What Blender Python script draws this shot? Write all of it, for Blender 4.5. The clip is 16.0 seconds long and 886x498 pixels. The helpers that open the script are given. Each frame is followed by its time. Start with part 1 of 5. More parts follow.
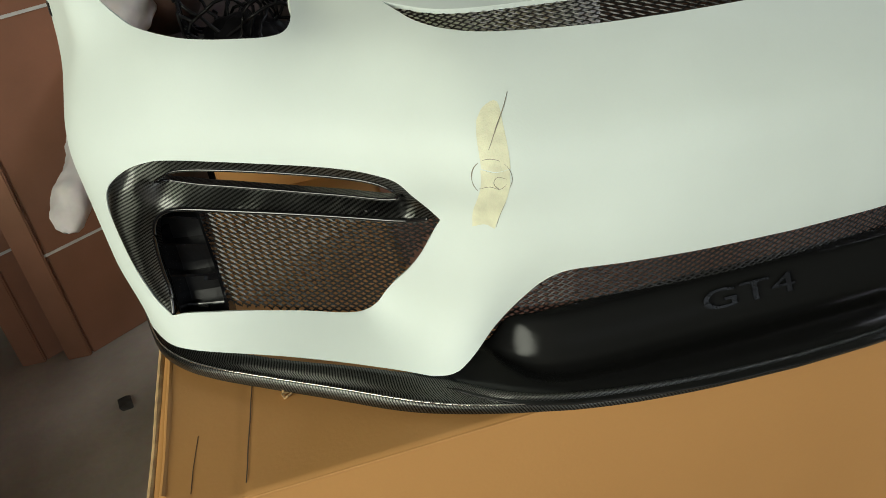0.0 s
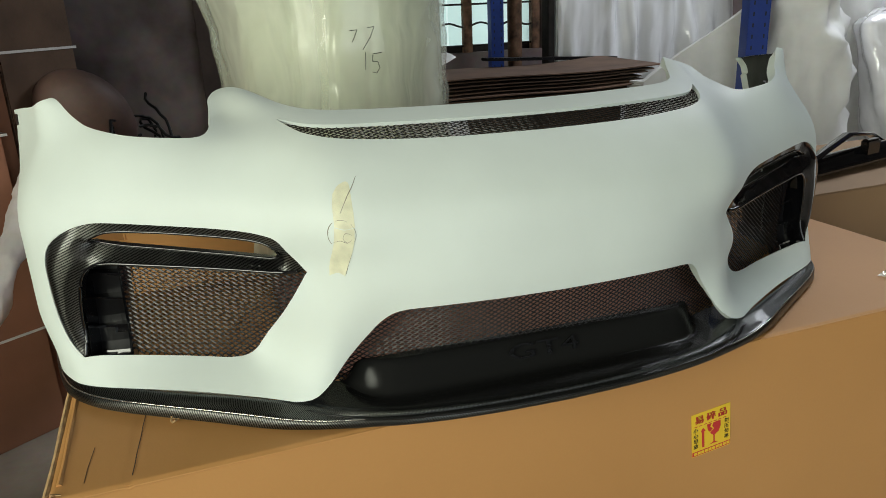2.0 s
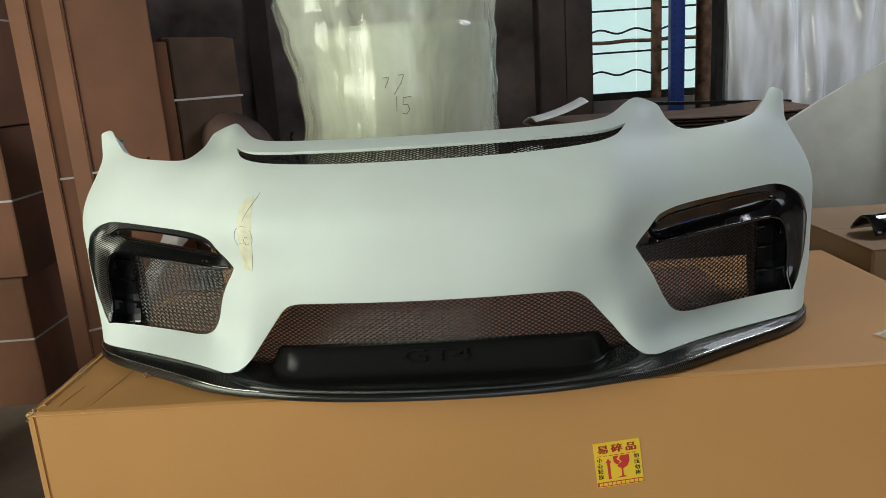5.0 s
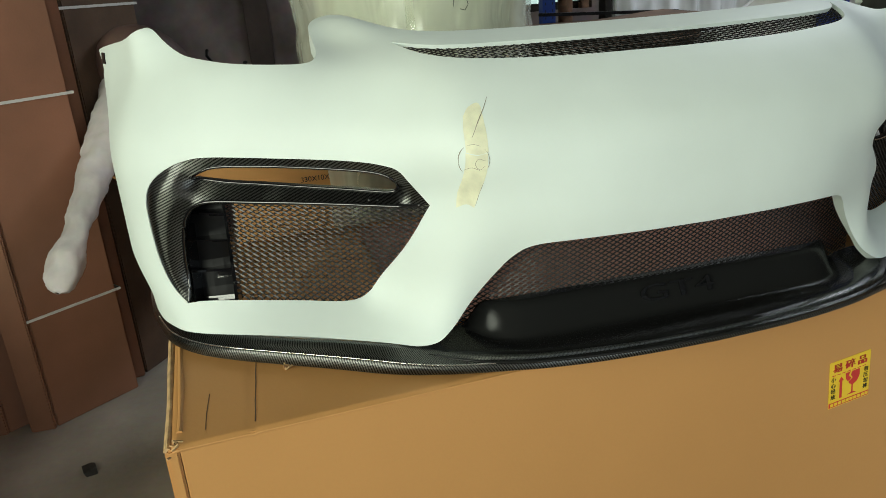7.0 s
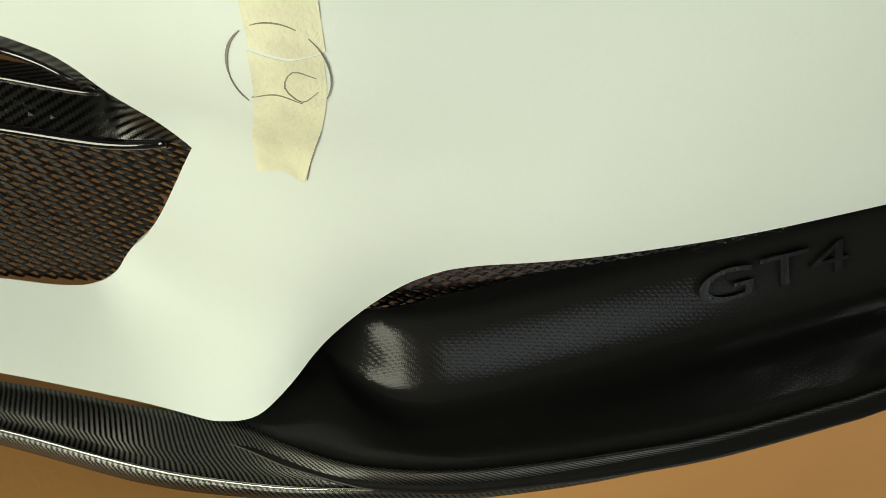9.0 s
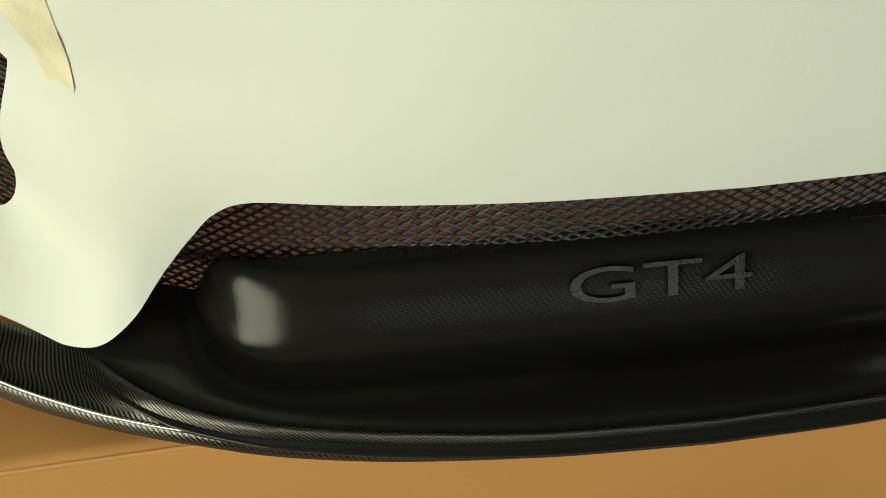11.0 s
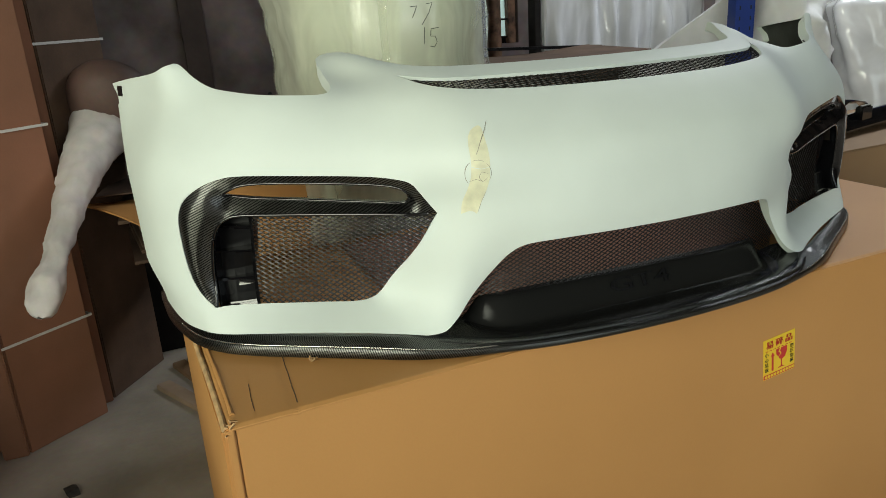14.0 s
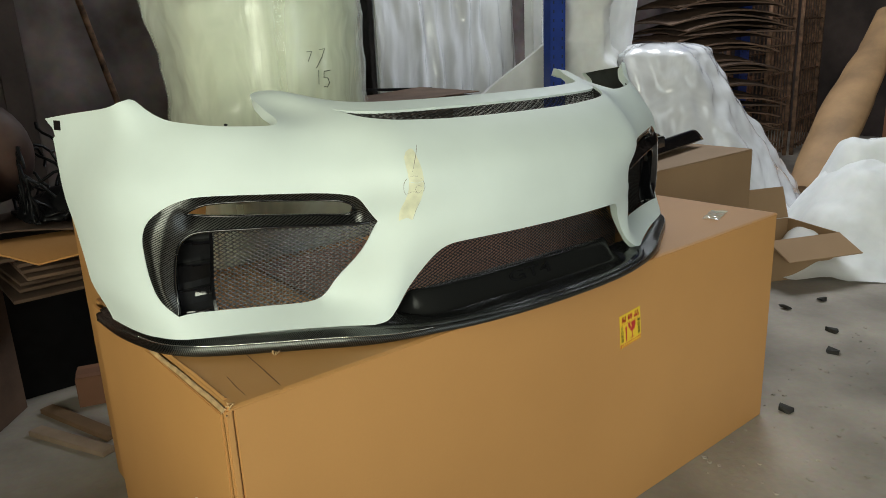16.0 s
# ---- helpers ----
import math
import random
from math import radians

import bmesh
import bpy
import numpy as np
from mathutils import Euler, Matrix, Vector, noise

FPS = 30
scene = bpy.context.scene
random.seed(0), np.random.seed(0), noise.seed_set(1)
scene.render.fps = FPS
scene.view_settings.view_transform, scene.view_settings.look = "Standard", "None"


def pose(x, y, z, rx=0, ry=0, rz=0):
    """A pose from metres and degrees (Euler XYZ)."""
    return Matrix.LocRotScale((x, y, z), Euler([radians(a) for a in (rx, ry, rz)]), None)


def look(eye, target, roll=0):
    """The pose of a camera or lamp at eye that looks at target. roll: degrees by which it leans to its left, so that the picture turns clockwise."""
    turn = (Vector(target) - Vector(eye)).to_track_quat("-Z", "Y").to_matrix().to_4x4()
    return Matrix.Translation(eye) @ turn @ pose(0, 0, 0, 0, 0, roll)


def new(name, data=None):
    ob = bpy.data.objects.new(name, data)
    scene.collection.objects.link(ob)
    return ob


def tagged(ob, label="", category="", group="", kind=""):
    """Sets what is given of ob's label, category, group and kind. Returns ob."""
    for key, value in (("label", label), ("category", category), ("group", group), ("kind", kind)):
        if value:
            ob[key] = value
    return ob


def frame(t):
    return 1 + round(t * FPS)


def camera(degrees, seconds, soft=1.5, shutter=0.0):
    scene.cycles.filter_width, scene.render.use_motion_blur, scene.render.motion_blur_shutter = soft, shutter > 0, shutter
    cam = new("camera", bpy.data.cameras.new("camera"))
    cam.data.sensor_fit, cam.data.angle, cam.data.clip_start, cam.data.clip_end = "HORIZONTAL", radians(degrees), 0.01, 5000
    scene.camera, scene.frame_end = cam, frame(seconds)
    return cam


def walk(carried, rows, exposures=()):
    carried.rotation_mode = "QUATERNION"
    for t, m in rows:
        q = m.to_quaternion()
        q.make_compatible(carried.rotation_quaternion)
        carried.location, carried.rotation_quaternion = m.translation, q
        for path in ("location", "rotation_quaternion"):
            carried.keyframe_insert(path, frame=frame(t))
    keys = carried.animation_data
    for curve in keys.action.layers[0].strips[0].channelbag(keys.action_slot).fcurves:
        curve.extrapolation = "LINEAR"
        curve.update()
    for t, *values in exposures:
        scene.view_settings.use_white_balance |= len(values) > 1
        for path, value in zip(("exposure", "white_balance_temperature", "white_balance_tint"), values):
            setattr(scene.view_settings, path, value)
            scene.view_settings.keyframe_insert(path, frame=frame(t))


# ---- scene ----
cam = camera(62.7, 16.0, soft=0.8)
PATH = [
    (0, (0.283, -0.662, 1.534), (0.615, 1.0, 0.473), -8.2),
    (0.5, (0.329, -0.808, 1.539), (0.687, 0.961, 0.677), -7.0),
    (1, (0.281, -0.893, 1.526), (0.748, 0.888, 0.744), -5.9),
    (1.5, (0.24, -0.972, 1.506), (0.883, 0.774, 0.77), -3.9),
    (2, (0.271, -1.049, 1.498), (0.906, 0.738, 0.865), -2.5),
    (2.5, (0.4, -1.197, 1.471), (0.859, 0.67, 0.918), -0.6),
    (3, (0.555, -1.263, 1.474), (0.864, 0.635, 0.925), -1.0),
    (3.2, (0.621, -1.258, 1.471), (0.899, 0.652, 0.946), -1.5),
    (5.3, (0.911, -1.372, 1.453), (0.863, 0.57, 0.977), -4.0),
    (5.5, (0.832, -1.354, 1.442), (0.846, 0.586, 0.957), -4.6),
    (6, (0.574, -1.327, 1.419), (0.696, 0.599, 0.893), -5.1),
    (6.5, (0.36, -1.177, 1.402), (0.571, 0.732, 0.842), -7.0),
    (7, (0.138, -0.93, 1.409), (0.686, 0.865, 0.719), -4.1),
    (7.5, (-0.032, -0.786, 1.426), (0.764, 0.807, 0.517), -2.3),
    (8, (0.088, -0.613, 1.42), (0.816, 0.894, 0.325), -3.2),
    (8.5, (0.326, -0.429, 1.397), (0.918, 0.996, 0.125), -2.7),
    (9, (0.466, -0.247, 1.333), (0.912, 1.081, -0.095), -1.5),
    (9.5, (0.627, -0.213, 1.3), (0.803, 1.109, -0.19), -4.7),
    (9.7, (0.661, -0.241, 1.281), (0.801, 1.112, -0.185), -3.0),
    (12, (0.57, -0.423, 1.292), (0.815, 1.172, 0.111), -2.0),
    (12.5, (0.406, -0.603, 1.4), (0.751, 1.085, 0.384), -2.6),
    (13, (0.297, -0.806, 1.401), (0.683, 0.946, 0.515), -3.4),
    (13.5, (0.154, -0.952, 1.43), (0.64, 0.825, 0.651), -3.2),
    (14, (-0.064, -1.065, 1.435), (0.693, 0.678, 0.811), -3.7),
    (14.5, (-0.213, -1.179, 1.449), (0.707, 0.5, 0.869), -3.0),
    (15, (-0.238, -1.271, 1.434), (0.73, 0.388, 0.876), -2.3),
    (15.5, (-0.274, -1.312, 1.447), (0.735, 0.323, 0.89), -2.4),
    (16, (-0.43, -1.189, 1.455), (0.78, 0.307, 0.912), -2.5),
]
# the picture warms and brightens a little while the camera is close to the tray
LOOKS = ((0, -0.78, 6500, 15), (3, -0.82, 6500, 13), (5.5, -0.79, 6400, 14), (7, -0.73, 6400, 9), (8, -0.77, 6450, 12), (8.5, -0.73, 6650, 13), (9, -0.77, 6950, 14), (9.7, -0.75, 7500, 16), (11.8, -0.65, 7450, 12), (12.3, -0.73, 7000, 13), (13.5, -0.81, 6650, 12), (14.5, -0.82, 6500, 11), (16, -0.85, 6500, 11))
walk(cam, [(t, look(eye, target, roll)) for t, eye, target, roll in PATH], LOOKS)

# ---------------------------------------------------------------- light
world = bpy.data.worlds.new("world")
scene.world = world
world.use_nodes = True
wnt = world.node_tree
sky = wnt.nodes.new("ShaderNodeTexSky")
sky.sky_type = "NISHITA"
sky.sun_disc = False
sky.sun_elevation = radians(40)
sky.sun_rotation = radians(200)
wnt.links.new(sky.outputs[0], wnt.nodes["Background"].inputs[0])
wnt.nodes["Background"].inputs[1].default_value = 0.08


def area_light(name, eye, target, w, h, energy, colour):
    la = bpy.data.lights.new(name, "AREA")
    la.shape, la.size, la.size_y, la.energy, la.color = "RECTANGLE", w, h, energy, colour
    ob = new(name, la)
    ob.matrix_world = look(eye, target)
    return ob


# daylight of the open gate behind the camera and of the long window in the left wall; an added, unseen roof light
# brightens the right side
area_light("gate_daylight", (1.5, -5.0, 1.35), (1.3, 0, 1.2), 3.5, 2.6, 96, (0.82, 0.96, 1.0))
area_light("window_daylight", (-2.85, -2.45, 2.1), (0, -2.3, 1.9), 3.4, 2.3, 366, (0.95, 1.0, 0.80))
area_light("added_roof_light", (4.9, 2.1, 4.42), (4.7, 2.15, 0), 2.2, 1.7, 300, (0.88, 0.95, 1.0))


# ---------------------------------------------------------------- materials
def material(name, colour, rough=0.6, metal=0.0, vary=0.15, scale=6.0, bump=0.1, bump_scale=120.0, coat=0.0, spec=0.5, second=None, object_vary=0.0):
    """A surface with broad stains, fine grain and fine relief."""
    m = bpy.data.materials.new(name)
    m.use_nodes = True
    nt = m.node_tree
    b = nt.nodes["Principled BSDF"]
    tc = nt.nodes.new("ShaderNodeTexCoord")
    n1 = nt.nodes.new("ShaderNodeTexNoise")
    n1.inputs["Scale"].default_value, n1.inputs["Detail"].default_value = scale, 6
    n2 = nt.nodes.new("ShaderNodeTexNoise")
    n2.inputs["Scale"].default_value, n2.inputs["Detail"].default_value = bump_scale, 3
    for n in (n1, n2):
        nt.links.new(tc.outputs["Object"], n.inputs["Vector"])
    ramp = nt.nodes.new("ShaderNodeValToRGB")
    lo = second or tuple(c * (1 - vary * 2) for c in colour)
    hi = tuple(min(1, c * (1 + vary)) for c in colour)
    ramp.color_ramp.elements[0].position, ramp.color_ramp.elements[1].position = 0.3, 0.68
    ramp.color_ramp.elements[0].color, ramp.color_ramp.elements[1].color = (*lo, 1), (*hi, 1)
    nt.links.new(n1.outputs["Fac"], ramp.inputs["Fac"])
    mix = nt.nodes.new("ShaderNodeMix")
    mix.data_type, mix.blend_type = "RGBA", "MULTIPLY"
    mix.inputs["Factor"].default_value = vary
    nt.links.new(ramp.outputs["Color"], mix.inputs["A"])
    nt.links.new(n2.outputs["Color"], mix.inputs["B"])
    last = mix.outputs["Result"]
    if object_vary:
        info = nt.nodes.new("ShaderNodeObjectInfo")
        hsv = nt.nodes.new("ShaderNodeHueSaturation")
        mr = nt.nodes.new("ShaderNodeMapRange")
        mr.inputs["To Min"].default_value, mr.inputs["To Max"].default_value = 1 - object_vary, 1 + object_vary
        nt.links.new(info.outputs["Random"], mr.inputs["Value"])
        nt.links.new(mr.outputs["Result"], hsv.inputs["Value"])
        nt.links.new(last, hsv.inputs["Color"])
        last = hsv.outputs["Color"]
    nt.links.new(last, b.inputs["Base Color"])
    b.inputs["Roughness"].default_value, b.inputs["Metallic"].default_value = rough, metal
    b.inputs["Coat Weight"].default_value, b.inputs["Coat Roughness"].default_value = coat, 0.06
    b.inputs["Specular IOR Level"].default_value = spec
    if bump:
        bp = nt.nodes.new("ShaderNodeBump")
        bp.inputs["Strength"].default_value, bp.inputs["Distance"].default_value = bump, 0.002
        nt.links.new(n2.outputs["Fac"], bp.inputs["Height"])
        nt.links.new(bp.outputs["Normal"], b.inputs["Normal"])
    return m


def carbon_material(name, tow_shine=0.115, coat=0.25, rough=0.30, metal=0.92, spec=0.5, comb=0.9, relief=0.3):
    """Twill carbon weave under clear lacquer, laid out in the mesh's weave coordinates."""
    m = bpy.data.materials.new(name)
    m.use_nodes = True
    nt = m.node_tree
    b = nt.nodes["Principled BSDF"]
    uv = nt.nodes.new("ShaderNodeUVMap")
    uv.uv_map = "weave"
    sep = nt.nodes.new("ShaderNodeSeparateXYZ")
    nt.links.new(uv.outputs["UV"], sep.inputs["Vector"])

    def calc(op, a, c=None):
        n = nt.nodes.new("ShaderNodeMath")
        n.operation = op
        for k, v in enumerate((a, c)):
            if v is None:
                continue
            if isinstance(v, (int, float)):
                n.inputs[k].default_value = v
            else:
                nt.links.new(v, n.inputs[k])
        return n.outputs[0]

    tow = 0.0015
    fx, fy = calc("FLOOR", calc("DIVIDE", sep.outputs["X"], tow)), calc("FLOOR", calc("DIVIDE", sep.outputs["Y"], tow))
    over = calc("LESS_THAN", calc("FLOORED_MODULO", calc("ADD", fx, fy), 4.0), 1.5)
    ax = calc("SUBTRACT", calc("FRACT", calc("DIVIDE", sep.outputs["X"], tow)), 0.5)
    ay = calc("SUBTRACT", calc("FRACT", calc("DIVIDE", sep.outputs["Y"], tow)), 0.5)
    hx, hy = calc("SUBTRACT", 1.0, calc("MULTIPLY", calc("MULTIPLY", ax, ax), 3.0)), calc("SUBTRACT", 1.0, calc("MULTIPLY", calc("MULTIPLY", ay, ay), 3.0))
    mixh = nt.nodes.new("ShaderNodeMix")
    nt.links.new(over, mixh.inputs["Factor"])
    nt.links.new(hx, mixh.inputs["A"])
    nt.links.new(hy, mixh.inputs["B"])
    mixc = nt.nodes.new("ShaderNodeMix")
    mixc.data_type = "RGBA"
    nt.links.new(over, mixc.inputs["Factor"])
    mixc.inputs["A"].default_value, mixc.inputs["B"].default_value = (0.014, 0.014, 0.0145, 1), (tow_shine, tow_shine * 1.02, tow_shine * 0.95, 1)
    nt.links.new(mixc.outputs["Result"], b.inputs["Base Color"])
    b.inputs["Metallic"].default_value = metal
    b.inputs["Specular IOR Level"].default_value = spec
    b.inputs["Roughness"].default_value = rough
    # fibres of the two tow directions catch the light across their own length
    tang = nt.nodes.new("ShaderNodeTangent")
    tang.direction_type, tang.uv_map = "UV_MAP", "weave"
    nt.links.new(tang.outputs["Tangent"], b.inputs["Tangent"])
    b.inputs["Anisotropic"].default_value = comb
    nt.links.new(calc("MULTIPLY", over, 0.25), b.inputs["Anisotropic Rotation"])
    bp = nt.nodes.new("ShaderNodeBump")
    bp.inputs["Strength"].default_value, bp.inputs["Distance"].default_value = relief, 0.0005
    nt.links.new(mixh.outputs["Result"], bp.inputs["Height"])
    nt.links.new(bp.outputs["Normal"], b.inputs["Normal"])
    b.inputs["Coat Weight"].default_value, b.inputs["Coat Roughness"].default_value = coat, 0.05
    return m


def plastic_film(name, colour, alpha, rough=0.22, scale=9.0, stretch=0.35, fold=1.0, facets=0.5):
    """Crinkled clear film: partly see-through, glossy, with folds in its relief."""
    m = bpy.data.materials.new(name)
    m.use_nodes = True
    nt = m.node_tree
    b = nt.nodes["Principled BSDF"]
    tc = nt.nodes.new("ShaderNodeTexCoord")
    mp = nt.nodes.new("ShaderNodeMapping")
    mp.inputs["Scale"].default_value = (1, 1, stretch)
    nt.links.new(tc.outputs["Object"], mp.inputs["Vector"])
    n = nt.nodes.new("ShaderNodeTexNoise")
    n.inputs["Scale"].default_value, n.inputs["Detail"].default_value, n.inputs["Distortion"].default_value = scale, 3, 1.6
    nt.links.new(mp.outputs["Vector"], n.inputs["Vector"])

    def calc(op, x, y):
        q = nt.nodes.new("ShaderNodeMath")
        q.operation = op
        for k, v in enumerate((x, y)):
            if isinstance(v, (int, float)):
                q.inputs[k].default_value = v
            else:
                nt.links.new(v, q.inputs[k])
        return q.outputs[0]

    # flat facets that meet in sharp creases, over soft waves
    warp = nt.nodes.new("ShaderNodeVectorMath")
    warp.operation = "MULTIPLY_ADD"
    nt.links.new(n.outputs["Color"], warp.inputs[0])
    warp.inputs[1].default_value = (0.10, 0.10, 0.10)
    nt.links.new(mp.outputs["Vector"], warp.inputs[2])
    facet = nt.nodes.new("ShaderNodeTexVoronoi")
    facet.inputs["Scale"].default_value = scale * 1.3
    nt.links.new(warp.outputs["Vector"], facet.inputs["Vector"])
    height = calc("ADD", calc("MULTIPLY", facet.outputs["Distance"], facets), calc("MULTIPLY", n.outputs["Fac"], 0.35))
    bp = nt.nodes.new("ShaderNodeBump")
    bp.inputs["Strength"].default_value, bp.inputs["Distance"].default_value = fold, 0.03
    nt.links.new(height, bp.inputs["Height"])
    nt.links.new(bp.outputs["Normal"], b.inputs["Normal"])
    nt.links.new(bp.outputs["Normal"], b.inputs["Coat Normal"])
    b.inputs["Base Color"].default_value = (*colour, 1)
    b.inputs["Roughness"].default_value = rough
    b.inputs["Coat Weight"].default_value, b.inputs["Coat Roughness"].default_value = 0.8, 0.06
    mr = nt.nodes.new("ShaderNodeMapRange")
    mr.inputs["From Min"].default_value, mr.inputs["From Max"].default_value = 0.3, 0.7
    mr.inputs["To Min"].default_value, mr.inputs["To Max"].default_value = max(0, alpha - 0.18), min(1, alpha + 0.18)
    nt.links.new(n.outputs["Fac"], mr.inputs["Value"])
    nt.links.new(mr.outputs["Result"], b.inputs["Alpha"])
    return m


PRIMER = material("white_primer", (0.715, 0.785, 0.745), 0.52, spec=0.32, vary=0.03, scale=4.5, bump=0.06, bump_scale=350, second=(0.68, 0.745, 0.705))
CARBON = carbon_material("carbon_twill")
CARBON_BLACK = carbon_material("black_tinted_carbon_twill", 0.014, 0.0, 0.13, 0.12, 0.20, 0.3, 0.12)
RAW_FIBRE = material("raw_dark_fibre", (0.045, 0.05, 0.045), 0.7, vary=0.25, scale=12, bump=0.3, bump_scale=120)
BLACK = material("black_plastic", (0.008, 0.008, 0.009), 0.36, spec=0.2, vary=0.2, scale=20, bump=0.1, bump_scale=300)
GLOSS_BLACK = material("gloss_black", (0.005, 0.005, 0.006), 0.10, vary=0.2, scale=20, bump=0.0, coat=0.6)
MOULDED = material("moulded_black", (0.010, 0.010, 0.011), 0.26, vary=0.2, scale=30, bump=0.2, bump_scale=200, spec=0.3)
GLINT = material("lip_edge_glint", (0.55, 0.55, 0.52), 0.16, metal=0.9, vary=0.1, scale=20, bump=0.0, coat=0.8)
GRILLE = material("black_mesh_wire", (0.010, 0.009, 0.008), 0.36, metal=0.0, vary=0.2, scale=30, bump=0.0, coat=0.2, spec=0.35)
TAPE = material("masking_tape", (0.80, 0.79, 0.58), 0.6, vary=0.08, scale=40, bump=0.3, bump_scale=500)
PENCIL = material("dark_scribe", (0.30, 0.27, 0.21), 0.7, vary=0.2, scale=60, bump=0)
CARD = material("cardboard", (0.555, 0.276, 0.088), 0.60, vary=0.06, scale=1.3, bump=0.12, bump_scale=160, second=(0.51, 0.250, 0.078))
# greyer, darker cardboard: weak light on the right-hand cartons put into the colour
CARD_SHADED = material("shaded_cardboard", (0.33, 0.205, 0.105), 0.75, vary=0.08, scale=1.6, bump=0.15, bump_scale=150, second=(0.28, 0.170, 0.085))
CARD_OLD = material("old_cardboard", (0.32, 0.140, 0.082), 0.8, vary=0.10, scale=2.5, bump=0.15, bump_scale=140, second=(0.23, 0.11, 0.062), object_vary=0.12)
CARD_EDGE = material("cut_cardboard_edge", (0.62, 0.40, 0.19), 0.8, vary=0.2, scale=30, bump=0.5, bump_scale=260)
CARD_DARK = material("dark_cardboard", (0.14, 0.082, 0.052), 0.85, vary=0.2, scale=5, bump=0.3, bump_scale=90, object_vary=0.3)
STRAP = material("white_strap", (0.72, 0.70, 0.66), 0.45, vary=0.05, scale=30, bump=0.1)
CONCRETE = material("concrete_floor", (0.42, 0.368, 0.31), 0.85, vary=0.22, scale=1.8, bump=0.6, bump_scale=45)
PLASTER = material("stained_plaster", (0.225, 0.18, 0.172), 0.9, vary=0.35, scale=1.9, bump=0.6, bump_scale=14, second=(0.06, 0.045, 0.043))
DARK_WALL = material("dark_board_wall", (0.085, 0.06, 0.052), 0.85, vary=0.3, scale=2.0, bump=0.3, bump_scale=40)
CEILING = material("ceiling_sheet", (0.14, 0.13, 0.12), 0.8, vary=0.2, scale=2)
BLUE = material("blue_paint", (0.02, 0.055, 0.30), 0.4, vary=0.12, scale=8, bump=0.1, bump_scale=90)
RUST = material("rusty_steel", (0.24, 0.13, 0.075), 0.75, metal=0.3, vary=0.4, scale=14, bump=0.5, bump_scale=80)
IRON = material("dark_iron", (0.03, 0.025, 0.022), 0.6, metal=0.5, vary=0.3, scale=12, bump=0.3)
FOAM = material("white_foam", (0.80, 0.80, 0.78), 0.6, vary=0.05, scale=7, bump=0.5, bump_scale=22)
FOAM_BROWN = material("brown_plastic_shell", (0.115, 0.066, 0.054), 0.62, vary=0.3, scale=5, bump=0.2, bump_scale=60)
FILM = plastic_film("clear_film", (0.90, 0.94, 0.78), 0.42, rough=0.07, scale=5.5, stretch=0.26, fold=0.75, facets=0.5)
BUBBLE = plastic_film("bubble_film", (0.92, 0.92, 0.95), 0.80, rough=0.12, scale=2.6, stretch=0.8, fold=0.45, facets=0.40)
MILKY = plastic_film("milky_film", (0.93, 0.94, 0.97), 0.80, rough=0.2, scale=3.5, stretch=0.2, fold=0.35, facets=0.15)
SLEEVE = material("thin_foam_sleeve", (0.66, 0.615, 0.605), 0.7, vary=0.12, scale=9, bump=0.7, bump_scale=28)
ROLL = material("wound_foil_roll", (0.76, 0.81, 0.64), 0.22, vary=0.08, scale=3, bump=0.12, bump_scale=20, second=(0.66, 0.71, 0.54), coat=0.5)
WOOD = material("raw_board", (0.24, 0.14, 0.075), 0.7, vary=0.15, scale=5, bump=0.3, bump_scale=60)
PALE_WOOD = material("pale_raw_board", (0.42, 0.30, 0.21), 0.7, vary=0.15, scale=5, bump=0.3, bump_scale=60)
PLANK = material("worn_wrapped_card", (0.34, 0.20, 0.095), 0.7, vary=0.15, scale=4, bump=0.3, bump_scale=60)
PALE = material("pale_chipboard", (0.50, 0.42, 0.28), 0.8, vary=0.2, scale=18, bump=0.5, bump_scale=90)
YELLOW = material("yellow_label", (0.86, 0.57, 0.03), 0.45, vary=0.03, scale=20, bump=0)
RED = material("red_print", (0.62, 0.035, 0.03), 0.5, vary=0.05, scale=30, bump=0)
PAPER = material("white_label", (0.80, 0.80, 0.80), 0.5, vary=0.04, scale=20, bump=0)
INK = material("black_ink", (0.02, 0.02, 0.02), 0.6, vary=0.1, scale=20, bump=0)
CHIP = material("dark_scraps", (0.05, 0.045, 0.04), 0.8, vary=0.4, scale=20)
PANE = bpy.data.materials.new("frosted_window_glass")
PANE.use_nodes = True
pb = PANE.node_tree.nodes["Principled BSDF"]
pb.inputs["Base Color"].default_value = (0.75, 0.85, 0.83, 1)
pb.inputs["Roughness"].default_value, pb.inputs["Transmission Weight"].default_value = 0.5, 0.9
BACKDROP = bpy.data.materials.new("daylight_outside")
BACKDROP.use_nodes = True
bdb = BACKDROP.node_tree.nodes["Principled BSDF"]
bdb.inputs["Base Color"].default_value = (0.6, 0.7, 0.68, 1)
bdb.inputs["Emission Color"].default_value = (0.72, 0.9, 0.86, 1)
bdb.inputs["Emission Strength"].default_value = 2.0


H = 0.832  # top of the big carton
GROUND = 0.045  # top of the concrete floor


# ---------------------------------------------------------------- building helpers
def link(name, bm, mat, parent=None, label="", smooth=False):
    me = bpy.data.meshes.new(name)
    bm.to_mesh(me)
    bm.free()
    for m in mat if isinstance(mat, (list, tuple)) else [mat]:
        me.materials.append(m)
    if smooth:
        me.shade_smooth()
    ob = new(name, me)
    if parent:
        ob.parent = parent
    if label:
        tagged(ob, label)
    return ob


def part(name, bm, mat, parent, label="", smooth=False):
    return link(name, bm, mat, parent, label, smooth)


